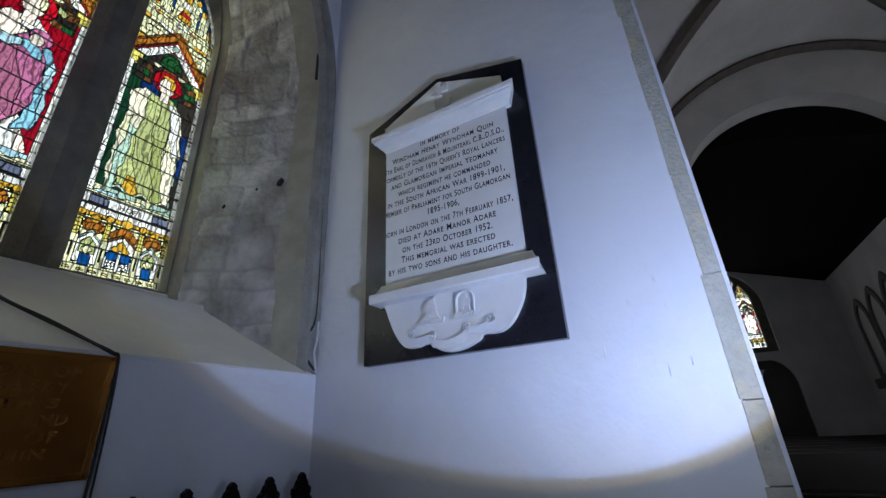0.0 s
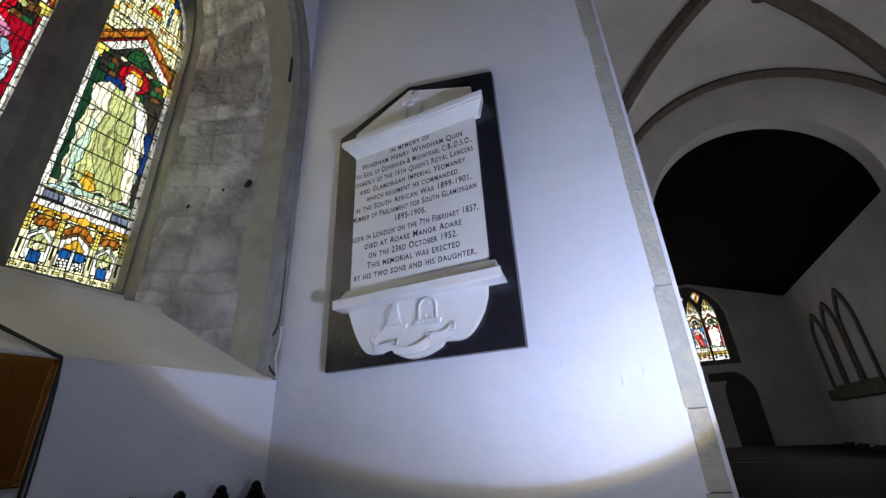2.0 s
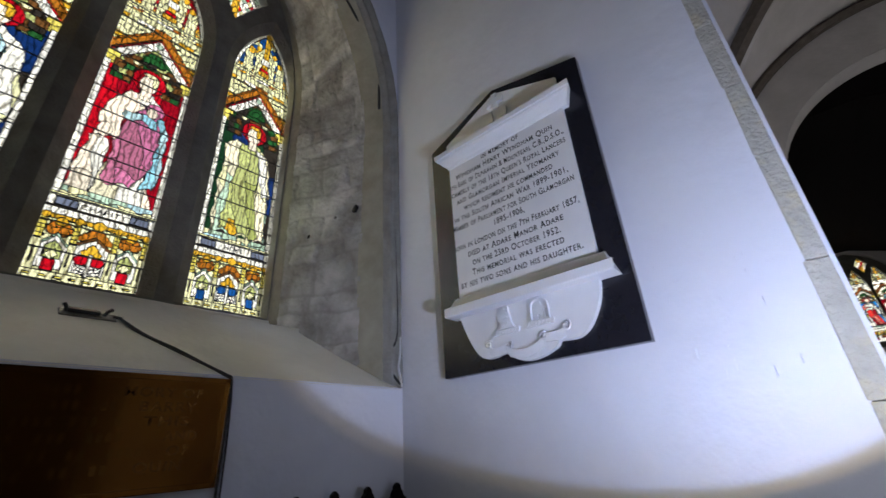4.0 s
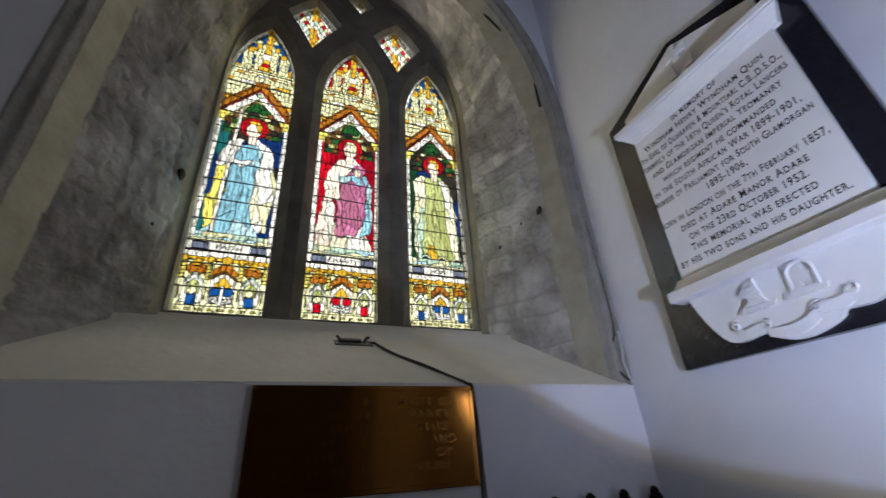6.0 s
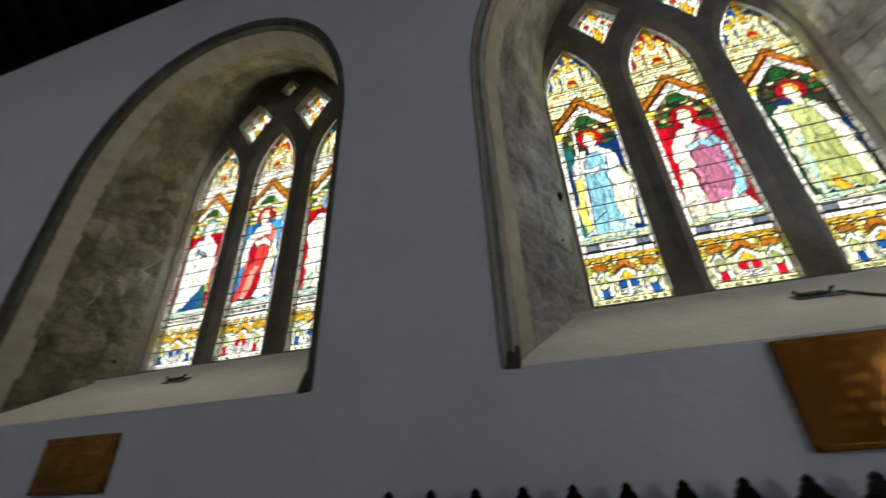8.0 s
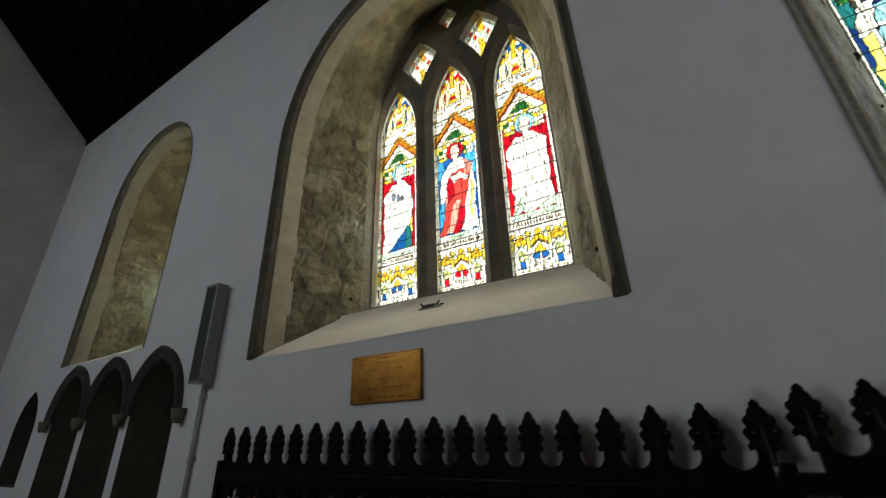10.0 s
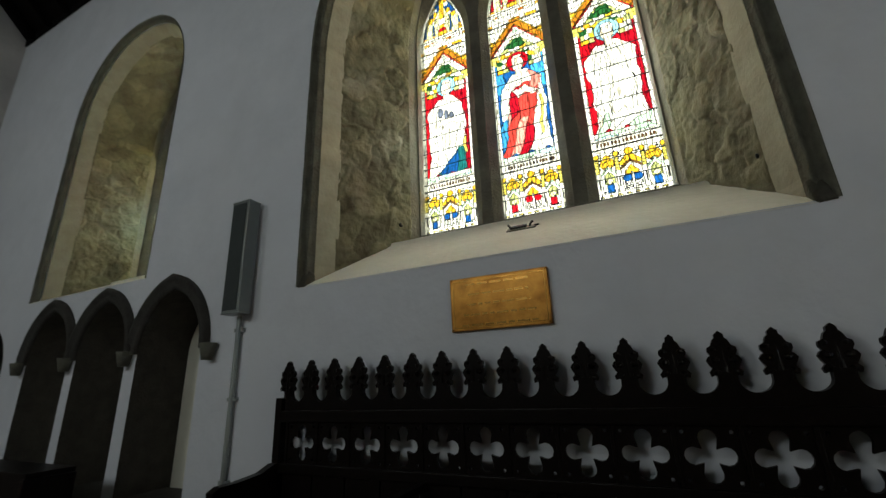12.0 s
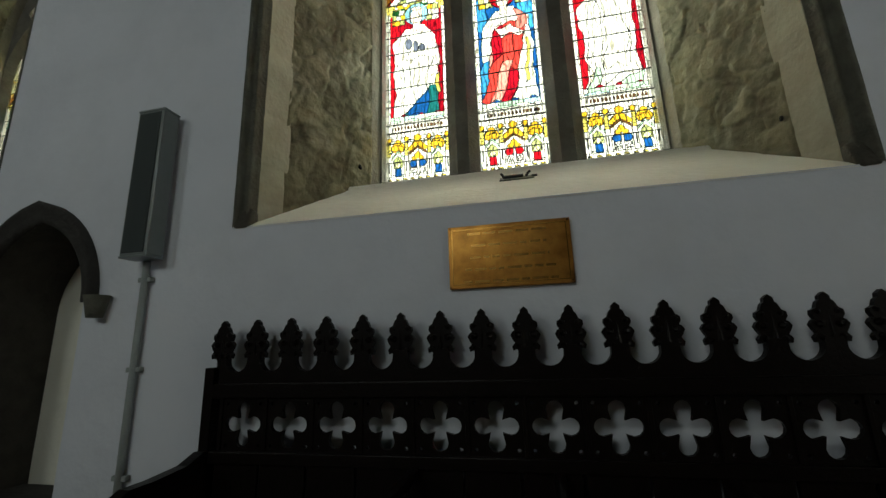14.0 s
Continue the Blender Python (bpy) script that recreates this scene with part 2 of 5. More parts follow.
def box_into(bm, x0, x1, y0, y1, z0, z1, bevel=0.0):
    r = bmesh.ops.create_cube(bm, size=1.0, matrix=Matrix.LocRotScale(((x0 + x1) / 2, (y0 + y1) / 2, (z0 + z1) / 2), None, (abs(x1 - x0), abs(y1 - y0), abs(z1 - z0))))
    if bevel:
        es = {e for v in r["verts"] for e in v.link_edges}
        bmesh.ops.bevel(bm, geom=list(es), offset=bevel, segments=2, affect="EDGES", profile=0.6)
    return bm


def box(x0, x1, y0, y1, z0, z1, bevel=0.0):
    return box_into(bmesh.new(), x0, x1, y0, y1, z0, z1, bevel)


def plate_into(bm, outer, holes, to3d, a, b):
    """A flat slab with holes: outlines in 2D, to3d(u, v, depth), from depth a to depth b."""
    loops, verts = [outer, *holes], []
    for depth in (a, b):
        edges, side = [], []
        for lp in loops:
            vs = [bm.verts.new(to3d(u, v, depth)) for u, v in lp]
            edges += [bm.edges.new((vs[i], vs[(i + 1) % len(vs)])) for i in range(len(vs))]
            side.append(vs)
        bmesh.ops.triangle_fill(bm, edges=edges, use_beauty=True, use_dissolve=False)
        verts.append(side)
    for f0, f1 in zip(*verts):
        for i in range(len(f0)):
            j = (i + 1) % len(f0)
            bm.faces.new((f0[i], f0[j], f1[j], f1[i]))
    return bm


def plate(outer, holes, to3d, a, b):
    return plate_into(bmesh.new(), outer, holes, to3d, a, b)


def xz(u, v, d):
    return (u, d, v)


def yz(u, v, d):
    return (d, u, v)


def tube_into(bm, pts, r, seg=8):
    rings = []
    pts = [Vector(p) for p in pts]
    for i, p in enumerate(pts):
        t = (pts[min(i + 1, len(pts) - 1)] - pts[max(i - 1, 0)]).normalized()
        up = Vector((0, 0, 1)) if abs(t.z) < 0.9 else Vector((1, 0, 0))
        s = t.cross(up).normalized()
        w = s.cross(t)
        rings.append([bm.verts.new(p + r * (math.cos(a) * s + math.sin(a) * w)) for a in [2 * math.pi * k / seg for k in range(seg)]])
    for a, b in zip(rings, rings[1:]):
        for k in range(seg):
            bm.faces.new((a[k], a[(k + 1) % seg], b[(k + 1) % seg], b[k]))
    bm.faces.new(rings[0])
    bm.faces.new(rings[-1])
    return bm


def smooth_line(pts, n=8):
    """Catmull-Rom through the points."""
    p = [Vector(q) for q in pts]
    p = [2 * p[0] - p[1], *p, 2 * p[-1] - p[-2]]
    out = []
    for i in range(1, len(p) - 2):
        for k in range(n):
            t = k / n
            out.append(0.5 * ((2 * p[i]) + (p[i + 1] - p[i - 1]) * t + (2 * p[i - 1] - 5 * p[i] + 4 * p[i + 1] - p[i + 2]) * t * t + (3 * p[i] - p[i - 1] - 3 * p[i + 1] + p[i + 2]) * t ** 3))
    return [*out, p[-2]]


def lancet(cx, half, base, spring, apex, n=12):
    """Outline of a pointed light, anticlockwise from its lower left."""
    rise = apex - spring
    r = (rise * rise + half * half) / (2 * half)
    top = []
    for i in range(1, n + 1):
        v = rise * i / n
        top.append((max(0.0, math.sqrt(max(r * r - v * v, 0)) - (r - half)), spring + v))
    return ([(cx - half, base), (cx + half, base), (cx + half, spring)] + [(cx + w, z) for w, z in top[:-1]] + [(cx, apex)]
            + [(cx - w, z) for w, z in reversed(top[:-1])] + [(cx - half, spring)])


def arch_ring(cx, half, base, spring, rise, power, n_side, n_arch):
    """Open outline of an opening: up one side, round the arch and down the other."""
    pts = [(cx - half, base + (spring - base) * i / n_side) for i in range(n_side)]
    for i in range(n_arch + 1):
        a = math.pi * (1 - i / n_arch)
        c, s = math.cos(a), math.sin(a)
        pts.append((cx + half * math.copysign(abs(c) ** (2 / power), c), spring + rise * abs(s) ** (2 / power)))
    pts += [(cx + half, spring - (spring - base) * i / n_side) for i in range(1, n_side + 1)]
    return pts


def diamond(cx, cz, w, up, down):
    return [(cx - w, cz), (cx - w * 0.44, cz - down * 0.52), (cx, cz - down), (cx + w * 0.44, cz - down * 0.52), (cx + w, cz), (cx + w * 0.52, cz + up * 0.55), (cx, cz + up), (cx - w * 0.52, cz + up * 0.55)]

# ---- large structure ----
OPENINGS = [  # centre, front half, front base, front spring, front rise, back half, back base, back spring, back rise
    (0.33, 1.685, 1.96, 4.10, 2.26, 1.172, 2.58, 4.80, 2.02, 0.390),
    (-4.222, 1.708, 1.96, 4.25, 2.11, 1.172, 2.58, 4.80, 2.02, -4.19),
    (-9.27, 1.22, 2.33, 4.88, 1.38, 0.95, 2.80, 4.88, 1.42, -9.30),
]
SIDE, ARC = 26, 44
MOULD = (0.09, 0.09, 0.05)     # width of the moulding cut into each opening's edge


def front_ring(o, grow=0.0, n1=SIDE, n2=ARC):
    return arch_ring(o[0], o[1] + grow, o[2], o[3], o[4] + grow, 2.15, n1, n2)


def back_ring(o, n1=SIDE, n2=ARC):
    return arch_ring(o[9], o[5], o[6], o[7], o[8], 2.0, n1, n2)


# sedilia: three arched seats, and a small pointed recess beside them
SEAT_BAYS = [(-7.50, 0.47), (-8.62, 0.47), (-9.72, 0.47)]
SEAT_BASE, SEAT_SPRING, SEAT_APEX, SEAT_DEPTH = 0.28, 1.55, 2.14, 0.52
seat_loops = [lancet(c, h, SEAT_BASE, SEAT_SPRING, SEAT_APEX) for c, h in SEAT_BAYS]
piscina_loop = lancet(-11.2, 0.40, 0.75, 1.45, 2.05)


def outer_ring(o, n1=SIDE, n2=ARC):
    """The wider opening on the outside of the wall."""
    return arch_ring(o[9], o[5] + 0.9, o[6] - 0.2, o[7], o[8] + 0.4, 2.0, n1, n2)


def fill_face(bm, outer, holes, to3d, depth):
    edges, loops = [], []
    for lp in (outer, *holes):
        vs = [bm.verts.new(to3d(u, v, depth)) for u, v in lp]
        edges += [bm.edges.new((vs[i], vs[(i + 1) % len(vs)])) for i in range(len(vs))]
        loops.append(vs)
    bmesh.ops.triangle_fill(bm, edges=edges, use_beauty=True)
    return loops


bm = bmesh.new()
rect = [(EAST_X - 0.6, 0), (2.9, 0), (2.9, EAVE_Z), (EAST_X - 0.6, EAVE_Z)]
fr = fill_face(bm, rect, [front_ring(o, 0, 6, 30) for o in OPENINGS] + seat_loops + [piscina_loop], xz, WALL_Y)
bk = fill_face(bm, rect, [outer_ring(o, 6, 30) for o in OPENINGS], xz, OUT_Y)
for i in range(4):
    j = (i + 1) % 4
    bm.faces.new((fr[0][i], fr[0][j], bk[0][j], bk[0][i]))
tagged(part("wall_north", bm, M_PLASTER), "limewashed chancel wall with three deep window openings", "wall", kind="structure")
WALL_N = bpy.data.objects["wall_north"]

# sedilia recesses; the linings' near-black colour carries the shade inside
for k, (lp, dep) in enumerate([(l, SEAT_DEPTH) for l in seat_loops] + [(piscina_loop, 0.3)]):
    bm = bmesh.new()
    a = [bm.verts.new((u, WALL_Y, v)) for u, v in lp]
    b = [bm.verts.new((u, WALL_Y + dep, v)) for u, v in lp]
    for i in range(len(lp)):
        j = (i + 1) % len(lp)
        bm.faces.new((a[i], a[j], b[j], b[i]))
    part("recess_lining", bm, M_ARCADE, WALL_N, "stone lining of a seat recess, coloured dark for its shade")
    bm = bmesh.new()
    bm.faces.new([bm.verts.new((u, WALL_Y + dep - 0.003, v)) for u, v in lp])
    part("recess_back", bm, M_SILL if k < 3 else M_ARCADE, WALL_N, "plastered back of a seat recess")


COURSES = [0.0]
_rng = random.Random(77)
while COURSES[-1] < 9:
    COURSES.append(COURSES[-1] + _rng.uniform(0.13, 0.30))


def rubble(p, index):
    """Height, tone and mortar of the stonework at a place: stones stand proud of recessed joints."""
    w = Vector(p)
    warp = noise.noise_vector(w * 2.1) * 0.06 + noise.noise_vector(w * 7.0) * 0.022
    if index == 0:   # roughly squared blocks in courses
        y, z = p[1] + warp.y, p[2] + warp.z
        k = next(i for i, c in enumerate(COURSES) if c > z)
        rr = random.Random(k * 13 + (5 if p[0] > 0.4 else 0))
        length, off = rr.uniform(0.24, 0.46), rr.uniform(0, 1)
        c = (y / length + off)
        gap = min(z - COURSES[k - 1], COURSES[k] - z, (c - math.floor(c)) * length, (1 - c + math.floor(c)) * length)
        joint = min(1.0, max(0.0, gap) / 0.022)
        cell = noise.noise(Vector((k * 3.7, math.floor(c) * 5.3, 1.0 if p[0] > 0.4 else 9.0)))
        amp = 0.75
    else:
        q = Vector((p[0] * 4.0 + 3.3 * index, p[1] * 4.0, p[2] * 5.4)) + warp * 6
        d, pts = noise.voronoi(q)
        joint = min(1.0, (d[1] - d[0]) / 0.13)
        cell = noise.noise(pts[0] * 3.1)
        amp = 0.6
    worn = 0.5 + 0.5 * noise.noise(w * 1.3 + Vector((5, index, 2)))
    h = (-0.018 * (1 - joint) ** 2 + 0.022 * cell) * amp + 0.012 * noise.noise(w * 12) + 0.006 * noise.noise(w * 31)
    tone = (1.0 + 0.45 * cell) * (0.62 if index == 0 and p[0] < 0.4 else 1.0)   # left side of the first opening is toned darker
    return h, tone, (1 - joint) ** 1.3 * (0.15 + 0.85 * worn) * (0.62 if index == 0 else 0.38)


def embrasure(o, index):
    """The splayed stone lining of a window opening, with its plastered sill."""
    edge = MOULD[index]
    f, b = front_ring(o, -edge - 0.06, 150, 190), back_ring(o, 150, 190)
    y0, y1 = WALL_Y + 0.25, FACE_Y + 0.01
    tone = []
    steps, stop = 50, 0.90
    bm = bmesh.new()
    grid = []
    for s in range(steps + 1):
        t = stop * s / steps
        row = []
        for i, ((u0, v0), (u1, v1)) in enumerate(zip(f, b)):
            u, v, y = u0 + (u1 - u0) * t, v0 + (v1 - v0) * t, y0 + (y1 - y0) * t
            nrm = Vector((o[0] - u, -0.25, (o[3] - v) if v > o[3] else 0.0)).normalized()
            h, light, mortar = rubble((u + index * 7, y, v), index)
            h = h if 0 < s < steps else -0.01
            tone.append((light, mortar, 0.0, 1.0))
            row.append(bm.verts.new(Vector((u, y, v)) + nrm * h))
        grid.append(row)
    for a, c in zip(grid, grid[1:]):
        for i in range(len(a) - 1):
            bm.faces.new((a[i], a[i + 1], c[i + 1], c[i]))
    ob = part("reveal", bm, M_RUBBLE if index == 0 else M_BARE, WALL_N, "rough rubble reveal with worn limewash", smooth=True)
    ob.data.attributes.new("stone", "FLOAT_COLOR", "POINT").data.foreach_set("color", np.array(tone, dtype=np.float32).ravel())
    # dressed stones next to the glass
    bm = bmesh.new()
    rows = [[bm.verts.new((u0 + (u1 - u0) * t, y0 + (y1 - y0) * t, v0 + (v1 - v0) * t)) for (u0, v0), (u1, v1) in zip(f, b)] for t in (stop - 0.02, 1.0)]
    for i in range(len(f) - 1):
        bm.faces.new((rows[0][i], rows[0][i + 1], rows[1][i + 1], rows[1][i]))
    part("inner_jamb", bm, M_INNER, WALL_N, "dressed stone jamb beside the glass", smooth=True)
    # straight neck outside the glass
    bm = bmesh.new()
    a = [bm.verts.new((u, FACE_Y + 0.01, v)) for u, v in b]
    c = [bm.verts.new((u, OUT_Y, v)) for u, v in outer_ring(o, 150, 190)]
    for i in range(len(b)):
        j = (i + 1) % len(b)
        bm.faces.new((a[i], a[j], c[j], c[i]))
    part("outer_reveal", bm, M_STONE, WALL_N)
    # pale dressed blocks along the inner edge, each its own stone
    rng = random.Random(40 + index)
    pf, pb = front_ring(o, -edge, 100, 160), front_ring(o, -edge - 0.06, 100, 160)
    length = [0.0]
    for (x0, z0), (x1, z1) in zip(pf, pf[1:]):
        length.append(length[-1] + math.hypot(x1 - x0, z1 - z0))
    i0, n = 0, 0
    while i0 < len(pf) - 2:
        want = length[i0] + rng.uniform(0.34, 0.62)
        i1 = i0 + 1
        while i1 < len(pf) - 1 and length[i1] < want:
            i1 += 1
        ids = [i0 + round((i1 - i0) * k / 4) for k in range(5)]
        bm = bmesh.new()
        deep = 1.0 + rng.uniform(0.0, 0.25)
        rows = []
        for d, lift in ((-0.02, 0.0), (0.0, 0.004), (deep, 0.006), (deep, -0.04)):
            row = []
            for m_i, i in enumerate(ids):
                (u0, v0), (u1, v1) = pf[i], pb[i]
                u, v, y = u0 + (u1 - u0) * d, v0 + (v1 - v0) * d, WALL_Y + 0.085 + 0.165 * max(d, 0.0)
                nrm = Vector((o[0] - u, 0.0, (o[3] - v) if v > o[3] else 0.0)).normalized()
                gap = 0.006 if m_i in (0, 4) else 0.0
                row.append(bm.verts.new(Vector((u, y, v)) + nrm * (lift - gap * (lift > 0))))
            rows.append(row)
        for a, c in zip(rows, rows[1:]):
            for k in range(4):
                bm.faces.new((a[k], a[k + 1], c[k + 1], c[k]))
        part("jamb_stone", bm, M_BLOCK, WALL_N)
        i0 = i1
        n += 1
    # put-log holes: black lumps that stand for the shade inside
    if index < 2:
        spots = ((1.832, 2.364, 3.415, 0.036), (1.765, 2.546, 3.378, 0.015), (1.676, 2.785, 3.259, 0.018), (-0.850, 2.962, 3.583, 0.046), (-0.902, 2.86, 3.099, 0.016)) if index == 0 else ((-5.464, 2.893, 2.679, 0.024), (-2.692, 2.35, 2.384, 0.018))
        for x, y, z, r in spots:
            bm = bmesh.new()
            bmesh.ops.create_uvsphere(bm, u_segments=12, v_segments=8, radius=r, matrix=pose(x, y, z) @ Matrix.Diagonal((0.5, 1, 0.9, 1)))
            for v in bm.verts:
                v.co += 0.35 * r * noise.noise_vector(v.co * 30)
            part("putlog_hole", bm, M_HOLE, WALL_N, "small black lump standing for a shaded hole in the stonework", smooth=True)
    # sill
    bm = bmesh.new()
    nx = 24
    lip = o[2] + (o[6] - o[2]) * 0.775
    prof = [(WALL_Y - 0.004, o[2] - 0.01), (WALL_Y + 0.02, o[2] + 0.012), (2.42, o[2] + (lip - o[2]) * 0.49), (2.80, lip), (2.806, lip + 0.030), (2.815, lip + 0.036), (FACE_Y - 0.006, o[6] - 0.05), (FACE_Y - 0.002, o[6] + 0.004)]
    rows = []
    for y, z in prof:
        half, mid = np.interp(y, (WALL_Y, 2.29, FACE_Y + 0.01), (o[1] - 0.004, o[1] - edge - 0.05, o[5] + 0.01)), np.interp(y, (2.29, FACE_Y + 0.01), (o[0], o[9]))
        rows.append([bm.verts.new((mid - half + 2 * half * i / nx, y, z + 0.006 * noise.noise(Vector((i * 0.7 + index, y * 4, 0))))) for i in range(nx + 1)])
    for a, c in zip(rows, rows[1:]):
        for i in range(nx):
            bm.faces.new((a[i], a[i + 1], c[i + 1], c[i]))
    part("sill", bm, M_SILL, WALL_N, "sloping plastered sill", smooth=True)


def edge_moulding(o, index, left=True, right=True):
    """Carved moulding cut into the edge of an opening, dying into small stops at the sill."""
    k = MOULD[index] / 0.09
    prof = [(-0.010, 0.0), (-0.010, -0.010), (0.004, -0.013), (0.016, -0.004), (0.021, 0.020), (0.032, 0.034), (0.046, 0.033), (0.058, 0.024), (0.068, 0.034), (0.072, 0.060), (0.082, 0.074), (0.092, 0.088)]
    rings = [front_ring(o, -a * k, 30, 70) for a, d in prof]
    bm = bmesh.new()
    rows = []
    for i in range(len(rings[0])):
        row = []
        for (a, d), ring in zip(prof, rings):
            u, v = ring[i]
            wob = 0.004 * noise.noise(Vector((u * 9, v * 9, a * 40)))
            row.append(bm.verts.new((min(u, PIER_X - 0.003), WALL_Y + d * (0.6 + 0.4 * k) + wob, v)))
        rows.append(row)
    for a, c in zip(rows, rows[1:]):
        for q in range(len(prof) - 1):
            bm.faces.new((a[q], a[q + 1], c[q + 1], c[q]))
    part("edge_moulding", bm, M_HOOD if index else M_HOODPALE, WALL_N, "weathered stone moulding round the opening", smooth=True)
    for side, on in ((-1, left), (1, right)):
        if on:
            x = o[0] + side * (o[1] - 0.045)
            bm = box(x - 0.046, x + 0.046, WALL_Y - 0.012, WALL_Y + 0.085, o[2] - 0.012, o[2] + 0.13, 0.018)
            for v in bm.verts:
                if v.co.z > o[2] + 0.06:
                    v.co.y += 0.05
                v.co += 0.010 * noise.noise_vector(v.co * 26)
            part("moulding_stop", bm, M_STOP, WALL_N, "dark carved stop of the moulding", smooth=True)


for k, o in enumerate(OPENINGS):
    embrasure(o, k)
edge_moulding(OPENINGS[0], 0, True, False)
edge_moulding(OPENINGS[1], 1)
edge_moulding(OPENINGS[2], 2, False, False)

# wall with the memorial, and the tall arch beside it
ARCH_Y0, ARCH_Y1 = -4.35, -0.175
arch = [(ARCH_Y0 + (ARCH_Y1 - ARCH_Y0) * (1 - math.cos(math.pi * i / 24)) / 2, 4.9 + 2.2 * math.sin(math.pi * i / 24) ** 0.9) for i in range(25)]
outline = [(SOUTH_Y - 0.5, 0), (ARCH_Y0, 0), *arch, (ARCH_Y1, 0), (OUT_Y, 0), (OUT_Y, 11.6), (SOUTH_Y - 0.5, 11.6)]
tagged(part("wall_west", plate(outline, [], yz, PIER_X, 2.9), M_PLASTER), "smooth white limewashed wall that carries the marble memorial", "wall", kind="structure")
WALL_W = bpy.data.objects["wall_west"]
rng = random.Random(5)
z = 0.0
while z < 4.9:
    h = rng.uniform(0.28, 0.52)
    bm = bmesh.new()
    y_in = -0.172 + rng.uniform(0.0, 0.018)
    box_into(bm, PIER_X - 0.004, 2.895, -0.245, y_in, z + 0.0015, min(z + h, 4.9) - 0.0015, 0.006)
    for v in bm.verts:
        if v.co.y > -0.21:
            v.co.y += 0.010 * noise.noise(v.co * 9)
        elif v.co.x < 2.2:
            v.co.x += 0.012
    part("quoin", bm, M_QUOIN, WALL_W)
    z += h
part("arch_edge", box(PIER_X + 0.03, 2.9, -0.262, -0.246, 0, 4.9), M_PLASTER, WALL_W, "white plastered edge of the arch")

# flakes of lifted limewash beside the memorial
rng = random.Random(21)
for k in range(16):
    y, z = rng.uniform(-0.06, 0.38), rng.uniform(1.75, 2.35)
    h, w = rng.uniform(0.005, 0.022), rng.uniform(0.0015, 0.004)
    bm = bmesh.new()
    box_into(bm, PIER_X - 0.004, PIER_X + 0.002, y - w, y + w, z - h, z + h)
    for v in bm.verts:
        v.co += 0.006 * noise.noise_vector(v.co * 40)
        if v.co.x < PIER_X - 0.002:
            v.co.y = y + (v.co.y - y) * 0.4
    part("limewash_flake", bm, M_PLASTER, WALL_W)

# end, south wall, floor and roof of the chancel
# darker plaster on the end wall stands for the window light falling off
tagged(part("wall_east", box(EAST_X - 0.6, EAST_X, SOUTH_Y - 0.5, WALL_Y - 0.002, 0, 11.6), M_NAVE), "limewashed end wall of the chancel, coloured darker for light falloff", "wall", kind="structure")
# dark colour stands for poor light here, so the brass reflects little
tagged(part("wall_south", box(EAST_X, PIER_X - 0.002, SOUTH_Y - 0.5, SOUTH_Y, 0, EAVE_Z), M_DIMSTONE), "unseen wall opposite the windows, coloured dark for its dimness", "wall", kind="structure")
tagged(part("floor", box(EAST_X - 0.6, 17, SOUTH_Y - 0.5, OUT_Y, -0.3, -0.006), M_JOINT), "stone floor of the church", "floor", kind="structure")
RIDGE_Y, RIDGE_Z = (SOUTH_Y + WALL_Y) / 2, 11.8
bm = bmesh.new()
for y0 in (WALL_Y + 0.15, SOUTH_Y - 0.15):
    for top in (0.0,):
        a = [bm.verts.new(p) for p in ((EAST_X - 0.6, y0, EAVE_Z - 0.02), (2.9, y0, EAVE_Z - 0.02), (2.9, RIDGE_Y, RIDGE_Z), (EAST_X - 0.6, RIDGE_Y, RIDGE_Z), (EAST_X - 0.6, y0, EAVE_Z + 0.25), (2.9, y0, EAVE_Z + 0.25), (2.9, RIDGE_Y, RIDGE_Z + 0.25), (EAST_X - 0.6, RIDGE_Y, RIDGE_Z + 0.25))]
        for q in ((0, 1, 2, 3), (4, 5, 6, 7), (0, 1, 5, 4), (3, 2, 6, 7), (0, 3, 7, 4), (1, 2, 6, 5)):
            bm.faces.new([a[i] for i in q])
x = EAST_X + 0.3
while x < 2.0:   # common rafters
    for y0 in (WALL_Y, SOUTH_Y):
        v = Vector((0, RIDGE_Y - y0, RIDGE_Z - EAVE_Z))
        n = Vector((0, -v.z, v.y)).normalized() * 0.14 * (1 if y0 < RIDGE_Y else -1)
        a = [bm.verts.new(Vector((x + dx, y0, EAVE_Z)) + t * v + k * n) for t in (0, 1) for dx in (0, 0.1) for k in (0, -1)]
        for q in ((0, 1, 3, 2), (4, 5, 7, 6), (0, 1, 5, 4), (2, 3, 7, 6), (0, 2, 6, 4), (1, 3, 7, 5)):
            bm.faces.new([a[i] for i in q])
    x += 0.62
tagged(part("ceiling", bm, M_ROOF), "dark open timber roof over the chancel", "ceiling", kind="structure")
part("wall_plate", box(EAST_X, PIER_X, WALL_Y - 0.03, WALL_Y + 0.15, EAVE_Z - 0.03, EAVE_Z + 0.1), M_ROOF, WALL_N, "dark timber wall plate")

# crossing under the tower: vault with dark ribs
CX0, CX1, CY0, CY1 = 2.9, 7.5, -4.7, 0.3
TOWER_X = 7.85         # nave face of the tower wall


def vault_z(x, y):
    u = min(abs((x - (CX0 + CX1) / 2) / 2.34), 1.0)
    v = min(abs((y + 2.36) / 2.42), 1.0)
    return 4.6 + 2.68 * max(math.sqrt(1 - u * u), math.sqrt(1 - v * v))


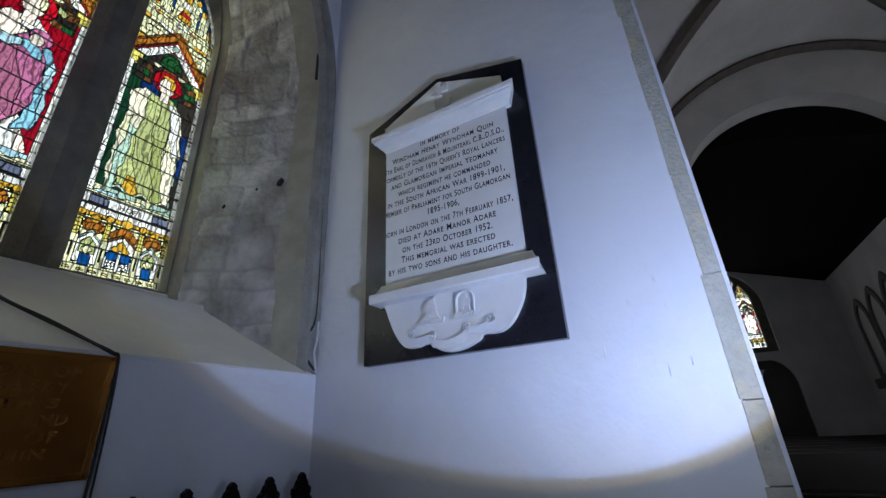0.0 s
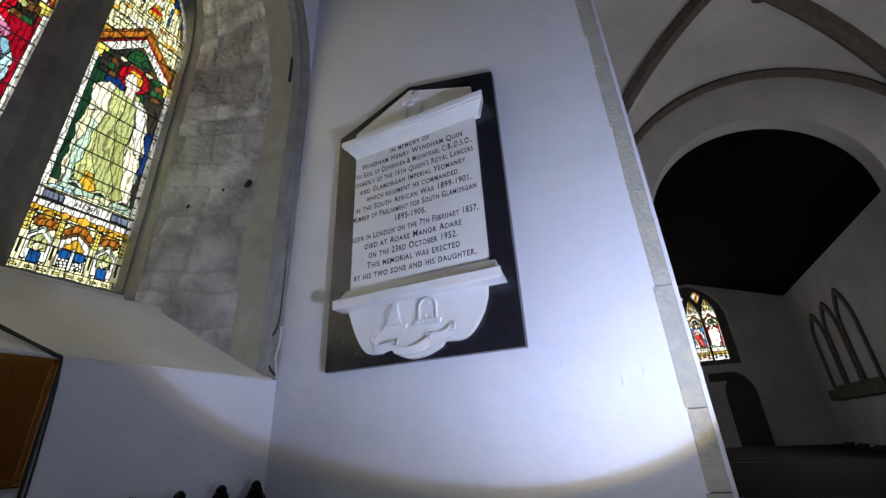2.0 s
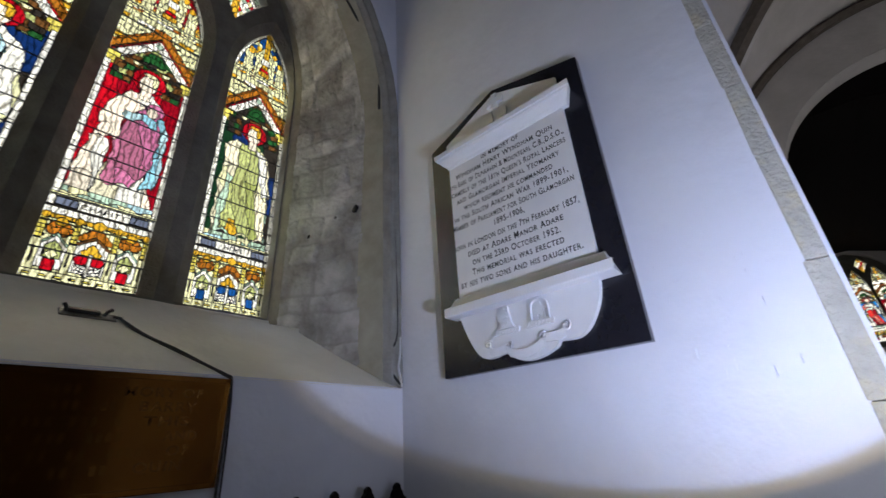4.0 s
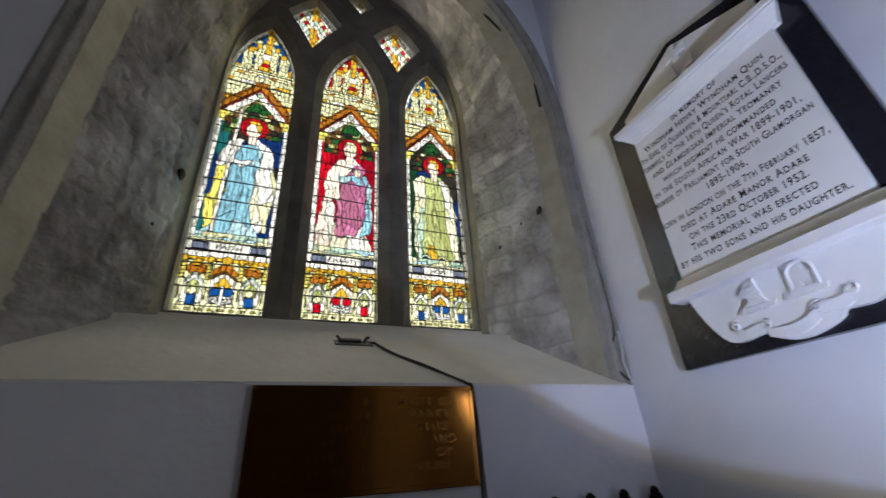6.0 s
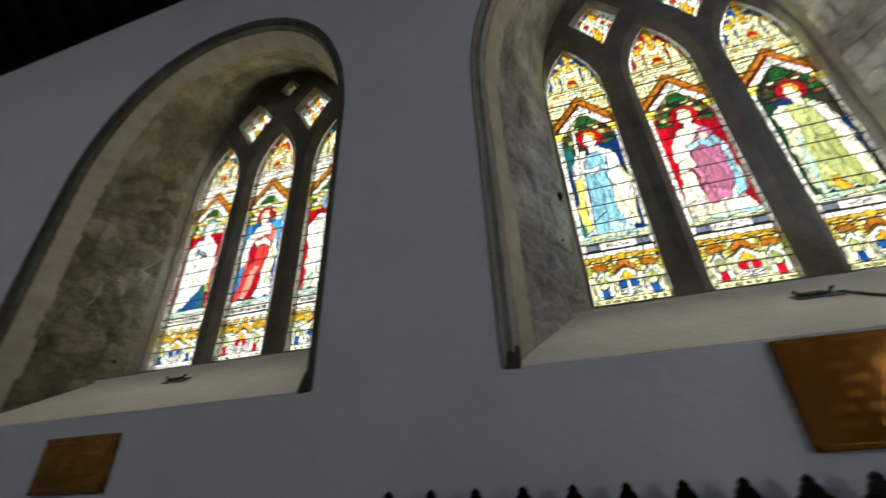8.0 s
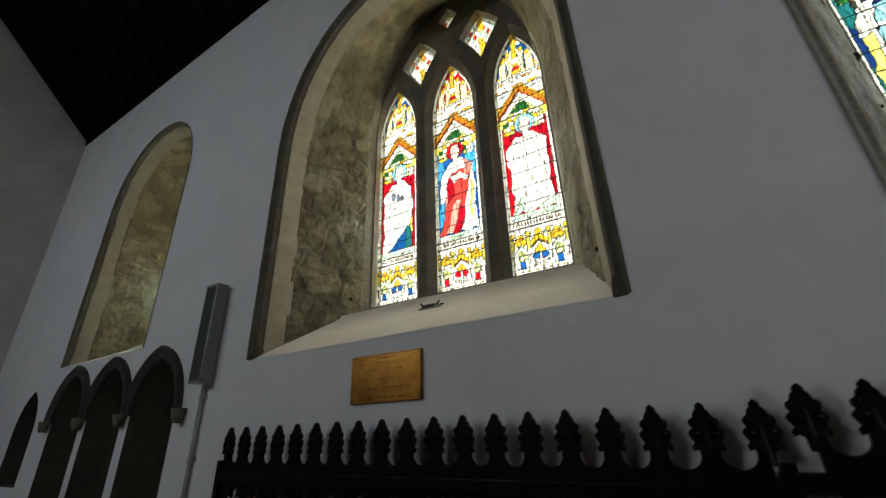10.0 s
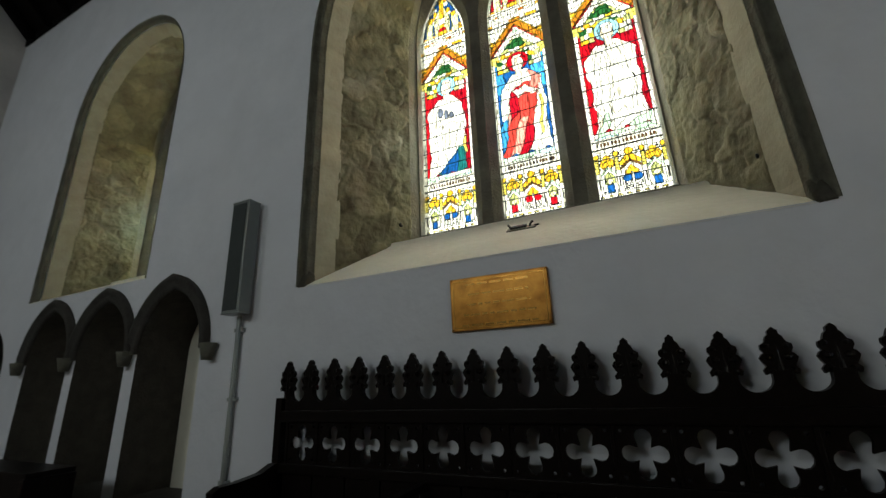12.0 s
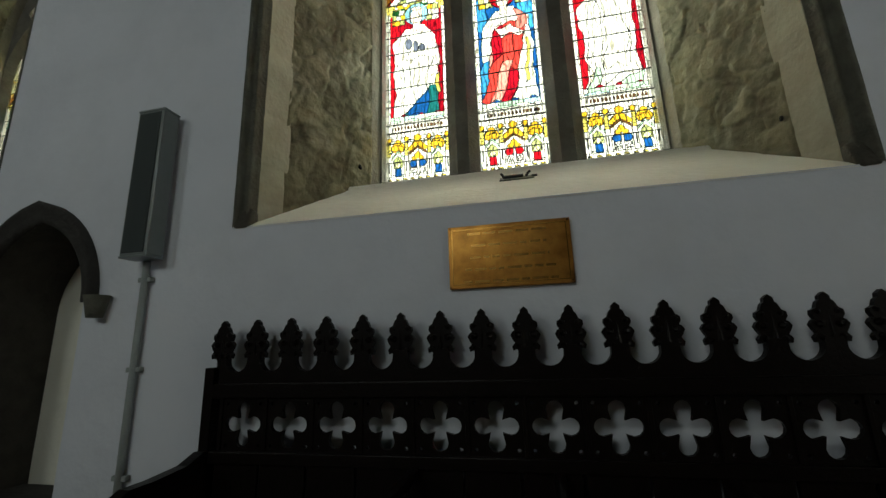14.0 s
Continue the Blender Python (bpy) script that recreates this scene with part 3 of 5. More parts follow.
bm = bmesh.new()
N = 40
vs = [[bm.verts.new((CX0 + (CX1 - CX0) * i / N, CY0 + (CY1 - CY0) * j / N, vault_z(CX0 + (CX1 - CX0) * i / N, CY0 + (CY1 - CY0) * j / N))) for j in range(N + 1)] for i in range(N + 1)]
for i in range(N):
    for j in range(N):
        bm.faces.new((vs[i][j], vs[i + 1][j], vs[i + 1][j + 1], vs[i][j + 1]))
box_into(bm, CX0, CX1, CY0, CY1, 8.1, 8.3)
tagged(part("ceiling_2", bm, M_NAVE, smooth=False), "plastered vault over the crossing", "ceiling", kind="structure")
for flip in (False, True):
    pts = []
    for i in range(33):
        t = i / 32
        x, y = CX0 + (CX1 - CX0) * t, (CY1 + (CY0 - CY1) * t) if flip else (CY0 + (CY1 - CY0) * t)
        pts.append((x, y, vault_z(x, y) - 0.02))
    tagged(part("vault_rib", tube_into(bmesh.new(), pts, 0.13, 6), M_RIB), "dark stone diagonal vault rib", "vault rib", group="vault ribs", kind="structure")
# bell-rope hole in the vault: a dark disc for the shade inside it
hx, hy = 5.75, -2.75
ring = [(hx + 0.16 * math.cos(a), hy + 0.16 * math.sin(a)) for a in [2 * math.pi * k / 20 for k in range(20)]]
tagged(part("rope_hole", plate(ring, [], lambda u, v, d: (u, v, d), vault_z(hx, hy) - 0.03, vault_z(hx, hy) + 0.1), M_ARCADE), "dark disc standing for the shaded bell-rope hole in the vault", "hole", kind="structure")
tagged(part("wall_crossing_left", box(2.9, 17, CY1, CY1 + 0.4, 0, 8.3), M_NAVE), "dim plastered crossing wall", "wall", kind="structure")
tagged(part("wall_crossing_right", box(2.9, 7.5, CY0 - 0.4, CY0, 0, 8.3), M_NAVE), "dim plastered crossing wall", "wall", kind="structure")
# arch from the crossing to the nave
WA = [(-2.27 + 1.55 * math.cos(math.pi * k / 28), 4.82 + 1.55 * math.sin(math.pi * k / 28)) for k in range(29)]
outer = [(CY0, 0), (-3.82, 0), *reversed(WA), (-0.72, 0), (CY1, 0), (CY1, 8.2), (CY0, 8.2)]
tagged(part("wall_tower", plate(outer, [], yz, 7.5, TOWER_X), M_NAVE), "plastered tower wall with a round arch", "wall", kind="structure")
pts = [(7.44, -2.36 + 2.36 * math.cos(math.pi * k / 30), 4.6 + 2.60 * math.sin(math.pi * k / 30)) for k in range(31)]
tagged(part("wall_rib", tube_into(bmesh.new(), pts, 0.075, 6), M_RIB), "dark stone wall rib round the tower arch", "vault rib", group="vault ribs", kind="structure")

# nave beyond
NX1, NY0, NE = 16.0, -4.35, 5.1
nave_hole_door = lancet(-2.45, 0.42, 0.0, 2.3, 3.0)
NLIGHTS = [(-1.26, 0.2), (-1.80, 0.2), (-2.26, 0.2)]
nl = [lancet(c, h, 3.42, 4.75, 5.45) for c, h in NLIGHTS]
nd = [diamond(-1.53, 5.55, 0.13, 0.2, 0.24), diamond(-2.03, 5.55, 0.13, 0.2, 0.24)]
outer = [(NY0 - 0.4, 0), nave_hole_door[0], *reversed(nave_hole_door[2:]), nave_hole_door[1], (CY1 + 0.4, 0), (CY1 + 0.4, 9.0), (NY0 - 0.4, 9.0)]
niche = lancet(-1.76, 0.95, 3.25, 4.7, 5.95)
tagged(part("wall_nave_end", plate(outer, [niche], yz, NX1, NX1 + 0.35), M_NAVE), "dim plastered nave end wall with a window and a door", "wall", kind="structure")
part("tracery", plate(niche, [*nl, *nd], yz, NX1 + 0.2, NX1 + 0.34), M_HOOD, bpy.data.objects["wall_nave_end"], "dark stone window tracery")
tagged(part("wall_nave_right", box(TOWER_X, NX1, NY0 - 0.4, NY0, 0, NE), M_NAVE), "dim plastered nave wall with blocked lancets", "wall", kind="structure")
# black sheets added low and behind the arch in place of the nave's upper shadow
bm = bmesh.new()
slope = [(NY0, NE), (-1.9, 5.97), (CY1, 5.97)]
for (ya, za), (yb, zb) in zip(slope, slope[1:]):
    bm.faces.new([bm.verts.new(p) for p in ((TOWER_X, ya, za), (NX1 + 0.4, ya, za), (NX1 + 0.4, yb, zb), (TOWER_X, yb, zb))])
    bm.faces.new([bm.verts.new(p) for p in ((TOWER_X + 0.02, ya, za), (TOWER_X + 0.02, yb, zb), (TOWER_X + 0.02, yb, 8.4), (TOWER_X + 0.02, ya, 8.4))])
tagged(part("ceiling_3", bm, M_ROOF), "low black sheet over the nave, standing for its shadowed upper part", "ceiling", kind="structure")
NAVE_R = bpy.data.objects["wall_nave_right"]
for k, x in enumerate((12.35, 13.35, 14.35)):
    lp = lancet(x, 0.36, 2.3, 3.4, 4.15 - 0.08 * k)
    big = lancet(x, 0.47, 2.22, 3.4, 4.32 - 0.08 * k)
    part("blocked_lancet", plate(big, [lp], xz, NY0 + 0.002, NY0 + 0.05), M_HOOD, NAVE_R, "brown stone surround of a blocked lancet")
part("string_course", box(11.7, 15.2, NY0 + 0.002, NY0 + 0.09, 1.98, 2.22, 0.02), M_HOOD, NAVE_R, "dark brown stone ledge")

# overcast sky seen through the glass: plain glowing backdrops outside the windows
M_SKY = bpy.data.materials.new("overcast_sky")
M_SKY.use_nodes = True
n_ = M_SKY.node_tree.nodes
n_.remove(n_["Principled BSDF"])
em = n_.new("ShaderNodeEmission")
em.inputs["Color"].default_value, em.inputs["Strength"].default_value = (1.0, 0.985, 0.945, 1), 1.8
M_SKY.node_tree.links.new(em.outputs[0], n_["Material Output"].inputs["Surface"])
tagged(part("backdrop", box(EAST_X - 2, 5.0, 5.2, 5.25, -0.3, 14), M_SKY), "plain overcast sky outside the windows", "sky", kind="structure")
tagged(part("backdrop", box(18.0, 18.05, -7, 4, -0.3, 12), M_SKY), "plain overcast sky outside the nave window", "sky", kind="structure")

# ---- stained glass ----
RES = 0.0066


def design(s, u, v, half, top, w_edge):
    """Paints one light: the arrays of colour index and piece number at places u across and v up."""
    v = np.interp(v, (0.0, 0.62, 1.86, 2.32, 3.08), (0.0, 0.62, 1.70, 2.16, 3.08))   # tall figures under low canopies
    keys = list(TINTS)
    col = np.zeros(u.shape, int)
    pid = np.zeros(u.shape, int)
    count = [1000]

    def lay(mask, key, cell=None, shift=0.0):
        col[mask] = keys.index(key)
        count[0] += 4000
        if cell:
            cu, cv = cell
            row = np.floor(vw / cv + shift).astype(int)
            pid[mask] = (count[0] + row * 37 + np.floor((uw + 0.5 * cu * (row % 2)) / cu).astype(int) + 18)[mask]
        else:
            pid[mask] = count[0]

    def drape_over(mask, key, width, height, lean=0.0):
        """Cloth: a few long pieces that follow the fall of the folds."""
        width, height = width * 1.7, height * 1.7
        count[0] += 4000
        fold = np.floor((u + lean * v + 0.030 * np.sin(v * 6.3 + count[0]) + 0.010 * np.sin(v * 23)) / width + 40).astype(int)
        row = np.floor((v + 0.045 * np.sin(u * 17 + count[0]) + 0.07 * (fold % 3)) / height).astype(int)
        pid[mask] = (count[0] + fold * 31 + row)[mask]
        shades = (key,) if isinstance(key, str) else key
        for k, shade in enumerate(shades):
            col[mask & ((fold + 2 * row) % len(shades) == k)] = keys.index(shade)

    def mixed(mask, choice, cell):
        """A scatter of small pieces of several colours."""
        lay(mask, choice[0], cell)
        pick = (pid * 7919 % 101) % len(choice)
        for k, key in enumerate(choice):
            col[mask & (pick == k)] = keys.index(key)

    uw = u + 0.007 * np.sin(v * 47 + 3 * s["seed"]) + 0.005 * np.sin(v * 19 + u * 31)
    vw = v + 0.008 * np.sin(u * 33 + 2 * s["seed"]) + 0.004 * np.sin(u * 71 + v * 13)

    def disc(cu, cv, ru, rv):
        return ((u - cu) / ru) ** 2 + ((v - cv) / rv) ** 2 < 1

    def band(a, b):
        return (v >= a) & (v < b)

    w = half
    a = np.abs(u)
    bg, halo, f = s["bg"], s["halo"], s["flip"]
    # canopy work as the ground of the upper half
    lay(v > 1.60, s["base"], (0.052, 0.058))
    lay((v > 1.66) & (np.floor(v / 0.058) % 4 == 0), "gold", (0.06, 0.058))
    lay(band(2.04, 2.32), s["base"], (0.044, 0.085))
    mixed(band(2.10, 2.14) | band(2.22, 2.26), ("gold", s["base"], "white", "orange", s["base"]), (0.06, 0.05))
    mixed(v > 2.36, (s["top"], s["top"], s["base"], s["top"], "gold", s["top"]), (0.058, 0.066))
    lay((v > 2.32) & (a < 0.10) & (v < 2.90 - a * 2.6), "cream", (0.047, 0.066))
    lay((v > 2.32) & (np.abs(a - 0.165) < 0.04) & (v < 2.64), "cream", (0.07, 0.10))
    lay(disc(0.15, 2.64, 0.03, 0.045) | disc(-0.15, 2.64, 0.03, 0.045), "gold")
    lay(disc(0.085, 2.74, 0.026, 0.045) | disc(-0.085, 2.74, 0.026, 0.045), "gold")
    lay((v > 2.44) & (a < 0.030), "gold", (0.07, 0.085))
    lay((v > 2.52) & (v < 2.62) & (a < 0.045), "white")
    lay(band(2.33, 2.40) & (a < 0.055), "gold", (0.06, 0.2))
    lay(band(2.40, 2.45) & (a < 0.04), "red")
    lay((v > 2.32) & (a > w_edge - 0.026), "white", (0.3, 0.055))
    lay(disc(0, top - 0.05, 0.035, 0.05), "gold")
    # gable over the head
    g = 2.16 - a * 1.15
    lay((v < g) & (v > g - 0.36) & (v > 1.66), s["gable"], (0.05, 0.05))
    lay((v < g - 0.025) & (v > g - 0.10) & (v > 1.66), "orange", (0.075, 0.9))
    lay((v < g - 0.115) & (v > 1.62), "red", (0.10, 0.9))
    lay((v < g - 0.135) & (v > 1.62), "white", (0.085, 0.085))
    mixed((v < g - 0.235) & (v > 1.58), s["ground2"], (0.06, 0.055))
    lay(disc(0, 1.81, 0.060, 0.055) | disc(0.05, 1.775, 0.035, 0.035) | disc(-0.05, 1.775, 0.035, 0.035), "green", (0.06, 0.07))
    lay(disc(0.10, 1.70, 0.028, 0.024) | disc(-0.10, 1.70, 0.028, 0.024), s["base"])
    lay(disc(0, 1.965, 0.022, 0.03), "mint")
    lay(band(1.58, 1.70) & (a > 0.205), "yellow", (0.3, 0.045))
    # ground of the figure, with a beaded border
    drape_over(band(0.60, 1.60), bg, 0.085, 0.21)
    
    mixed(band(1.50, 1.66) & (a < 0.235) & (a > 0.10), s["ground2"], (0.055, 0.05))
    lay(band(0.60, 1.62) & (a > w - 0.034), "white", (0.3, 0.066))
    # figure: lengths of cloth, each with its left and right edge at a few heights
    for key, heights, lefts, rights, width, height, lean in s["dress"]:
        ripple = 0.009 * np.sin(v * 21 + s["seed"] + heights[0] * 9) + 0.005 * np.sin(v * 47)
        lo, hi = 1.1 * np.interp(v, heights, lefts) + ripple, 1.1 * np.interp(v, heights, rights) + 0.8 * ripple
        drape_over(band(heights[0] + 0.02 * np.sin(u * 40), heights[-1] + 0.015 * np.sin(u * 30)) & (u > lo) & (u < hi) & (a < w - 0.034), key, width, height, lean)
    for cu, cv, ru, rv, key in s["spots"]:
        lay(disc(cu, cv, ru, rv), key)
    if s["staff"]:
        lay(band(0.64, 1.76) & (np.abs(u + 0.135 - 0.03 * (v - 1.2)) < 0.013), "white", (0.2, 0.13))
        lay(band(1.70, 1.73) & (np.abs(u + 0.12) < 0.06), "cream")
    lay(disc(0.01 * f, 1.585, 0.114, 0.102), halo, (0.112, 0.5))
    lay(disc(0.01 * f, 1.56, 0.060, 0.076), "flesh")
    lay(disc(0.050 * f, 1.60, 0.020, 0.050), s["hair"])
    lay(disc(0.01 * f, 1.640, 0.048, 0.017), s["hair"])
    lay(band(1.42, 1.50) & (np.abs(u - 0.01 * f) < 0.032), "flesh")
    mixed(band(0.58, 0.64) & (a < w - 0.034), ("mint", s["base"], "mint", "aqua", s["base"]), (0.11, 0.05))
    # inscription band
    lay(band(0.555, 0.58), s["base"], (0.14, 0.05))
    lay(band(0.49, 0.555), "white", (0.20, 0.2))
    if s["word"]:   # a plain plate for the lettering between two patterned ends
        lay(band(0.497, 0.55) & (a > 0.14) & (a < w - 0.035), "slate", (0.09, 0.2))
    else:
        lay(band(0.51, 0.538) & (np.floor(u / 0.0155) % 2 == 0) & (a < w - 0.05), "brown", (0.031, 0.2))
    lay(band(0.475, 0.49), "dark")
    # arcaded foot: gold canopies over little niches
    lay(v < 0.475, s["base"], (0.046, 0.075))
    lay(band(0.43, 0.475), "white", (0.065, 0.2))
    lay(band(0.395, 0.43), s["foot"], (0.075, 0.2))
    for c in (-0.185, 0.185):
        lay(disc(c, 0.335, 0.062, 0.055), s["bud"], (0.045, 0.05))
        lay(disc(c, 0.385, 0.030, 0.030), "gold")
    lay(band(0.29, 0.40) & (a < (0.41 - v) * 1.0) & (a > (0.345 - v) * 1.0 - 0.02), s["bud"], (0.05, 0.9))
    lay(disc(0, 0.415, 0.036, 0.032), "gold")
    for c, r in ((-0.185, 0.060), (0.0, 0.084), (0.185, 0.060)):
        roof = 0.31 - np.abs(u - c) * 1.15 if c else 0.335 - np.abs(u - c) * 0.75
        lay((np.abs(u - c) < r + 0.012) & (v > 0.07) & (v < roof), "mint" if c else "brown", (0.3, 0.9))
        lay((np.abs(u - c) < r) & (v > 0.07) & (v < roof - 0.02), "white", (0.30, 0.9))
        if c:
            lay((np.abs(u - c) < r * 0.75) & (v > 0.14) & (v < roof - 0.05), "olive", (0.045, 0.9))
            lay(np.abs(u - c) * 1.0 + np.abs(v - 0.165) < 0.030, "cream")
            lay((np.abs(u - c) < r * 0.45) & band(0.062, 0.135), s["niche"])
        else:
            lay(disc(0, 0.235, 0.032, 0.04) | disc(-0.03, 0.215, 0.024, 0.022) | disc(0.03, 0.215, 0.024, 0.022), "gold")
            lay(disc(-0.042, 0.165, 0.033, 0.036) | disc(0.042, 0.165, 0.033, 0.036), s["niche"])
            lay(band(0.07, 0.135) & (np.abs(a - 0.042) < 0.030), "white", (0.021, 0.023))
            lay(band(0.06, 0.21) & (a < 0.008), "white")
    for c in (-0.268, -0.105, 0.105, 0.268):
        lay((np.abs(u - c) < 0.020) & band(0.055, 0.25), s["base"], (0.3, 0.9))
        lay((np.abs(u - c) < 0.004) & band(0.10, 0.20), "brown")
        lay((np.abs(u - c) < 0.016) & band(0.25, 0.40), "yellow", (0.3, 0.028))
        lay(disc(c, 0.415, 0.022, 0.024), "gold")
    lay(v < 0.055, s["base"], (0.14, 0.9))
    lay(((np.floor(u / 0.035) % 2) == 0) & band(0.018, 0.036), "yellow", (0.035, 0.9))
    return col, pid, keys


def stained_light(parent, to3d, cx, half, base, spring, apex, s, res=RES, ref=0.288, refh=3.08):
    """One leaded light: a net of lead and a pane for each piece of glass."""
    nu, nv = int(round(2 * half / res)), int(round((apex - base) / res))
    U, V = np.meshgrid((np.arange(nu) + 0.5) * res - nu * res / 2, (np.arange(nv) + 0.5) * res)
    rise = apex - spring
    r = (rise * rise + half * half) / (2 * half)
    lim = np.where(V > spring - base, np.sqrt(np.clip(r * r - (V - (spring - base)) ** 2, 0, None)) - (r - half), half)
    inside = np.abs(U) < lim + res * 0.9
    k = refh / (apex - base)
    col, pid, keys = design(s, U * ref / half, V * k, ref, refh, lim * ref / half)
    lead = np.zeros(U.shape, bool)
    if res > 0.015:   # far off: only the outlines of the colours
        pid = col
    lead[:, 1:] |= pid[:, 1:] != pid[:, :-1]
    lead[1:, :] |= pid[1:, :] != pid[:-1, :]
    # thin lines between small pieces let more light by
    lead &= (np.abs(U) < lim)
    groups = {}
    for j in range(nv):
        for i in range(nu):
            if inside[j, i]:
                groups.setdefault(("lead", 0) if lead[j, i] else (keys[col[j, i]], int(pid[j, i])), []).append((i, j))
    lead_ob = None
    order = sorted(groups, key=lambda q: q[0] != "lead")
    small = {}
    for key in order:
        cells = groups[key]
        name = key[0]
        if name != "lead" and len(cells) < 40:
            small.setdefault(name, []).extend(cells)
            continue
        ob = part("leading" if name == "lead" else "pane", cells_mesh(cells, nu, res, cx, base, to3d, M_LEAD if name == "lead" else glass(name)), None, parent if lead_ob is None else lead_ob)
        if name == "lead":
            lead_ob = ob
            tagged(ob, "black lead cames of a stained glass light")
    for name, cells in small.items():
        ob = part("small_panes", cells_mesh(cells, nu, res, cx, base, to3d, glass(name)), None, lead_ob)
        ob["kind"] = "stuff"
    return lead_ob


def cells_mesh(cells, nu, res, cx, base, to3d, material):
    verts, faces, index = [], [], {}
    for i, j in cells:
        q = []
        for a, b in ((i, j), (i + 1, j), (i + 1, j + 1), (i, j + 1)):
            if (a, b) not in index:
                index[(a, b)] = len(verts)
                verts.append(to3d(cx + a * res - nu * res / 2, base + b * res))
            q.append(index[(a, b)])
        faces.append(q)
    me = bpy.data.meshes.new("pane")
    me.from_pydata(verts, [], faces)
    me.materials.append(material)
    return me


def scheme(bg, halo, dress, niche="blue", top="blue", flip=1, hair="gold", gable="orange", ground2=("brown", "dark", "olive", "brown", "green"), base="cream", bud="orange", seed=0, staff=False, foot="mint", spots=(), word=""):
    return dict(bg=bg, halo=halo, dress=dress, niche=niche, top=top, flip=flip, hair=hair, gable=gable, ground2=ground2, base=base, bud=bud, seed=seed, staff=staff, foot=foot, spots=spots, word=word)


FOLIAGE = ("olive", "white", "green", "olive", "gold", "white")
BLUE_DRESS = [
    ("yellow", (0.64, 0.9, 1.28), (-0.20, -0.215, -0.17), (-0.11, -0.12, -0.10), 0.06, 0.30, 0.05),
    (("ivory", "white", "cream"), (0.66, 0.9, 1.12, 1.30), (0.04, 0.05, 0.04, 0.06), (0.19, 0.225, 0.235, 0.16), 0.07, 0.26, 0.1),
    (("sky", "aqua", "sky"), (0.62, 0.72, 0.95, 1.22, 1.42), (-0.23, -0.14, -0.115, -0.095, -0.08), (0.18, 0.10, 0.065, 0.085, 0.09), 0.075, 0.46, 0.03),
    (("aqua", "white"), (1.22, 1.27), (-0.09, -0.09), (0.10, 0.10), 0.30, 0.4, 0.0),
    ("white", (1.20, 1.32, 1.42, 1.47), (-0.195, -0.19, -0.15, -0.07), (-0.09, -0.09, -0.06, -0.02), 0.20, 0.3, 0.0),
    ("white", (1.22, 1.32, 1.42, 1.47), (0.10, 0.10, 0.06, 0.02), (0.19, 0.185, 0.145, 0.07), 0.20, 0.3, 0.0)]
ROSE_DRESS = [
    (("ivory", "white", "flesh"), (0.62, 0.70, 0.86, 1.00), (-0.16, -0.15, -0.08, 0.0), (0.22, 0.19, 0.15, 0.12), 0.09, 0.30, 0.15),
    (("aqua", "sky"), (0.76, 0.95, 1.20, 1.34), (0.13, 0.14, 0.12, 0.10), (0.20, 0.215, 0.20, 0.16), 0.08, 0.22, 0.05),
    (("mauve", "pink", "mauve"), (0.74, 0.92, 1.12, 1.36), (-0.07, -0.08, -0.06, -0.05), (0.08, 0.15, 0.165, 0.11), 0.085, 0.28, 0.22),
    (("white", "flesh"), (1.04, 1.20, 1.36, 1.47), (-0.185, -0.18, -0.15, -0.06), (-0.07, -0.06, 0.02, 0.06), 0.13, 0.28, 0.0),
    ("white", (1.36, 1.42, 1.47), (0.0, 0.0, 0.0), (0.16, 0.13, 0.06), 0.2, 0.3, 0.0),
    (("sky", "aqua"), (1.24, 1.30), (-0.09, -0.08), (0.12, 0.11), 0.10, 0.3, 0.0),
    (("flesh", "white"), (0.62, 0.80, 1.02), (-0.235, -0.215, -0.20), (-0.12, -0.085, -0.10), 0.085, 0.17, 0.0)]
OLIVE_DRESS = [
    (("cream", "ivory", "mint"), (0.64, 0.9, 1.2, 1.44), (-0.19, -0.205, -0.19, -0.11), (0.21, 0.20, 0.18, 0.11), 0.08, 0.34, 0.04),
    (("olive", "moss", "olive"), (0.66, 0.95, 1.22, 1.46), (-0.14, -0.115, -0.09, -0.10), (0.16, 0.09, 0.09, 0.08), 0.07, 0.38, 0.08),
    (("white", "ivory"), (1.02, 1.25, 1.42), (0.14, 0.10, 0.05), (0.205, 0.18, 0.13), 0.10, 0.22, 0.0),
    ("ivory", (1.20, 1.38, 1.45), (-0.19, -0.20, -0.12), (-0.08, -0.09, -0.06), 0.2, 0.12, 0.0),
    ("gold", (0.66, 0.78), (-0.10, -0.06), (0.0, -0.03), 0.2, 0.2, 0.0)]
WHITE_MONK = [
    ("white", (0.64, 0.85, 1.12, 1.34, 1.46), (-0.20, -0.19, -0.20, -0.20, -0.08), (0.14, 0.19, 0.205, 0.18, 0.08), 0.16, 0.47, 0.08),
    ("white", (0.66, 1.0, 1.16), (-0.14, -0.10, -0.12), (0.06, 0.10, 0.16), 0.30, 0.8, 0.04),
    (("blue", "teal"), (0.63, 0.72, 0.82, 0.90), (-0.12, -0.03, 0.06, 0.12), (0.20, 0.19, 0.185, 0.15), 0.11, 0.4, 0.1),
    ("yellow", (0.80, 0.98), (0.165, 0.175), (0.20, 0.205), 0.3, 0.3, 0.0)]
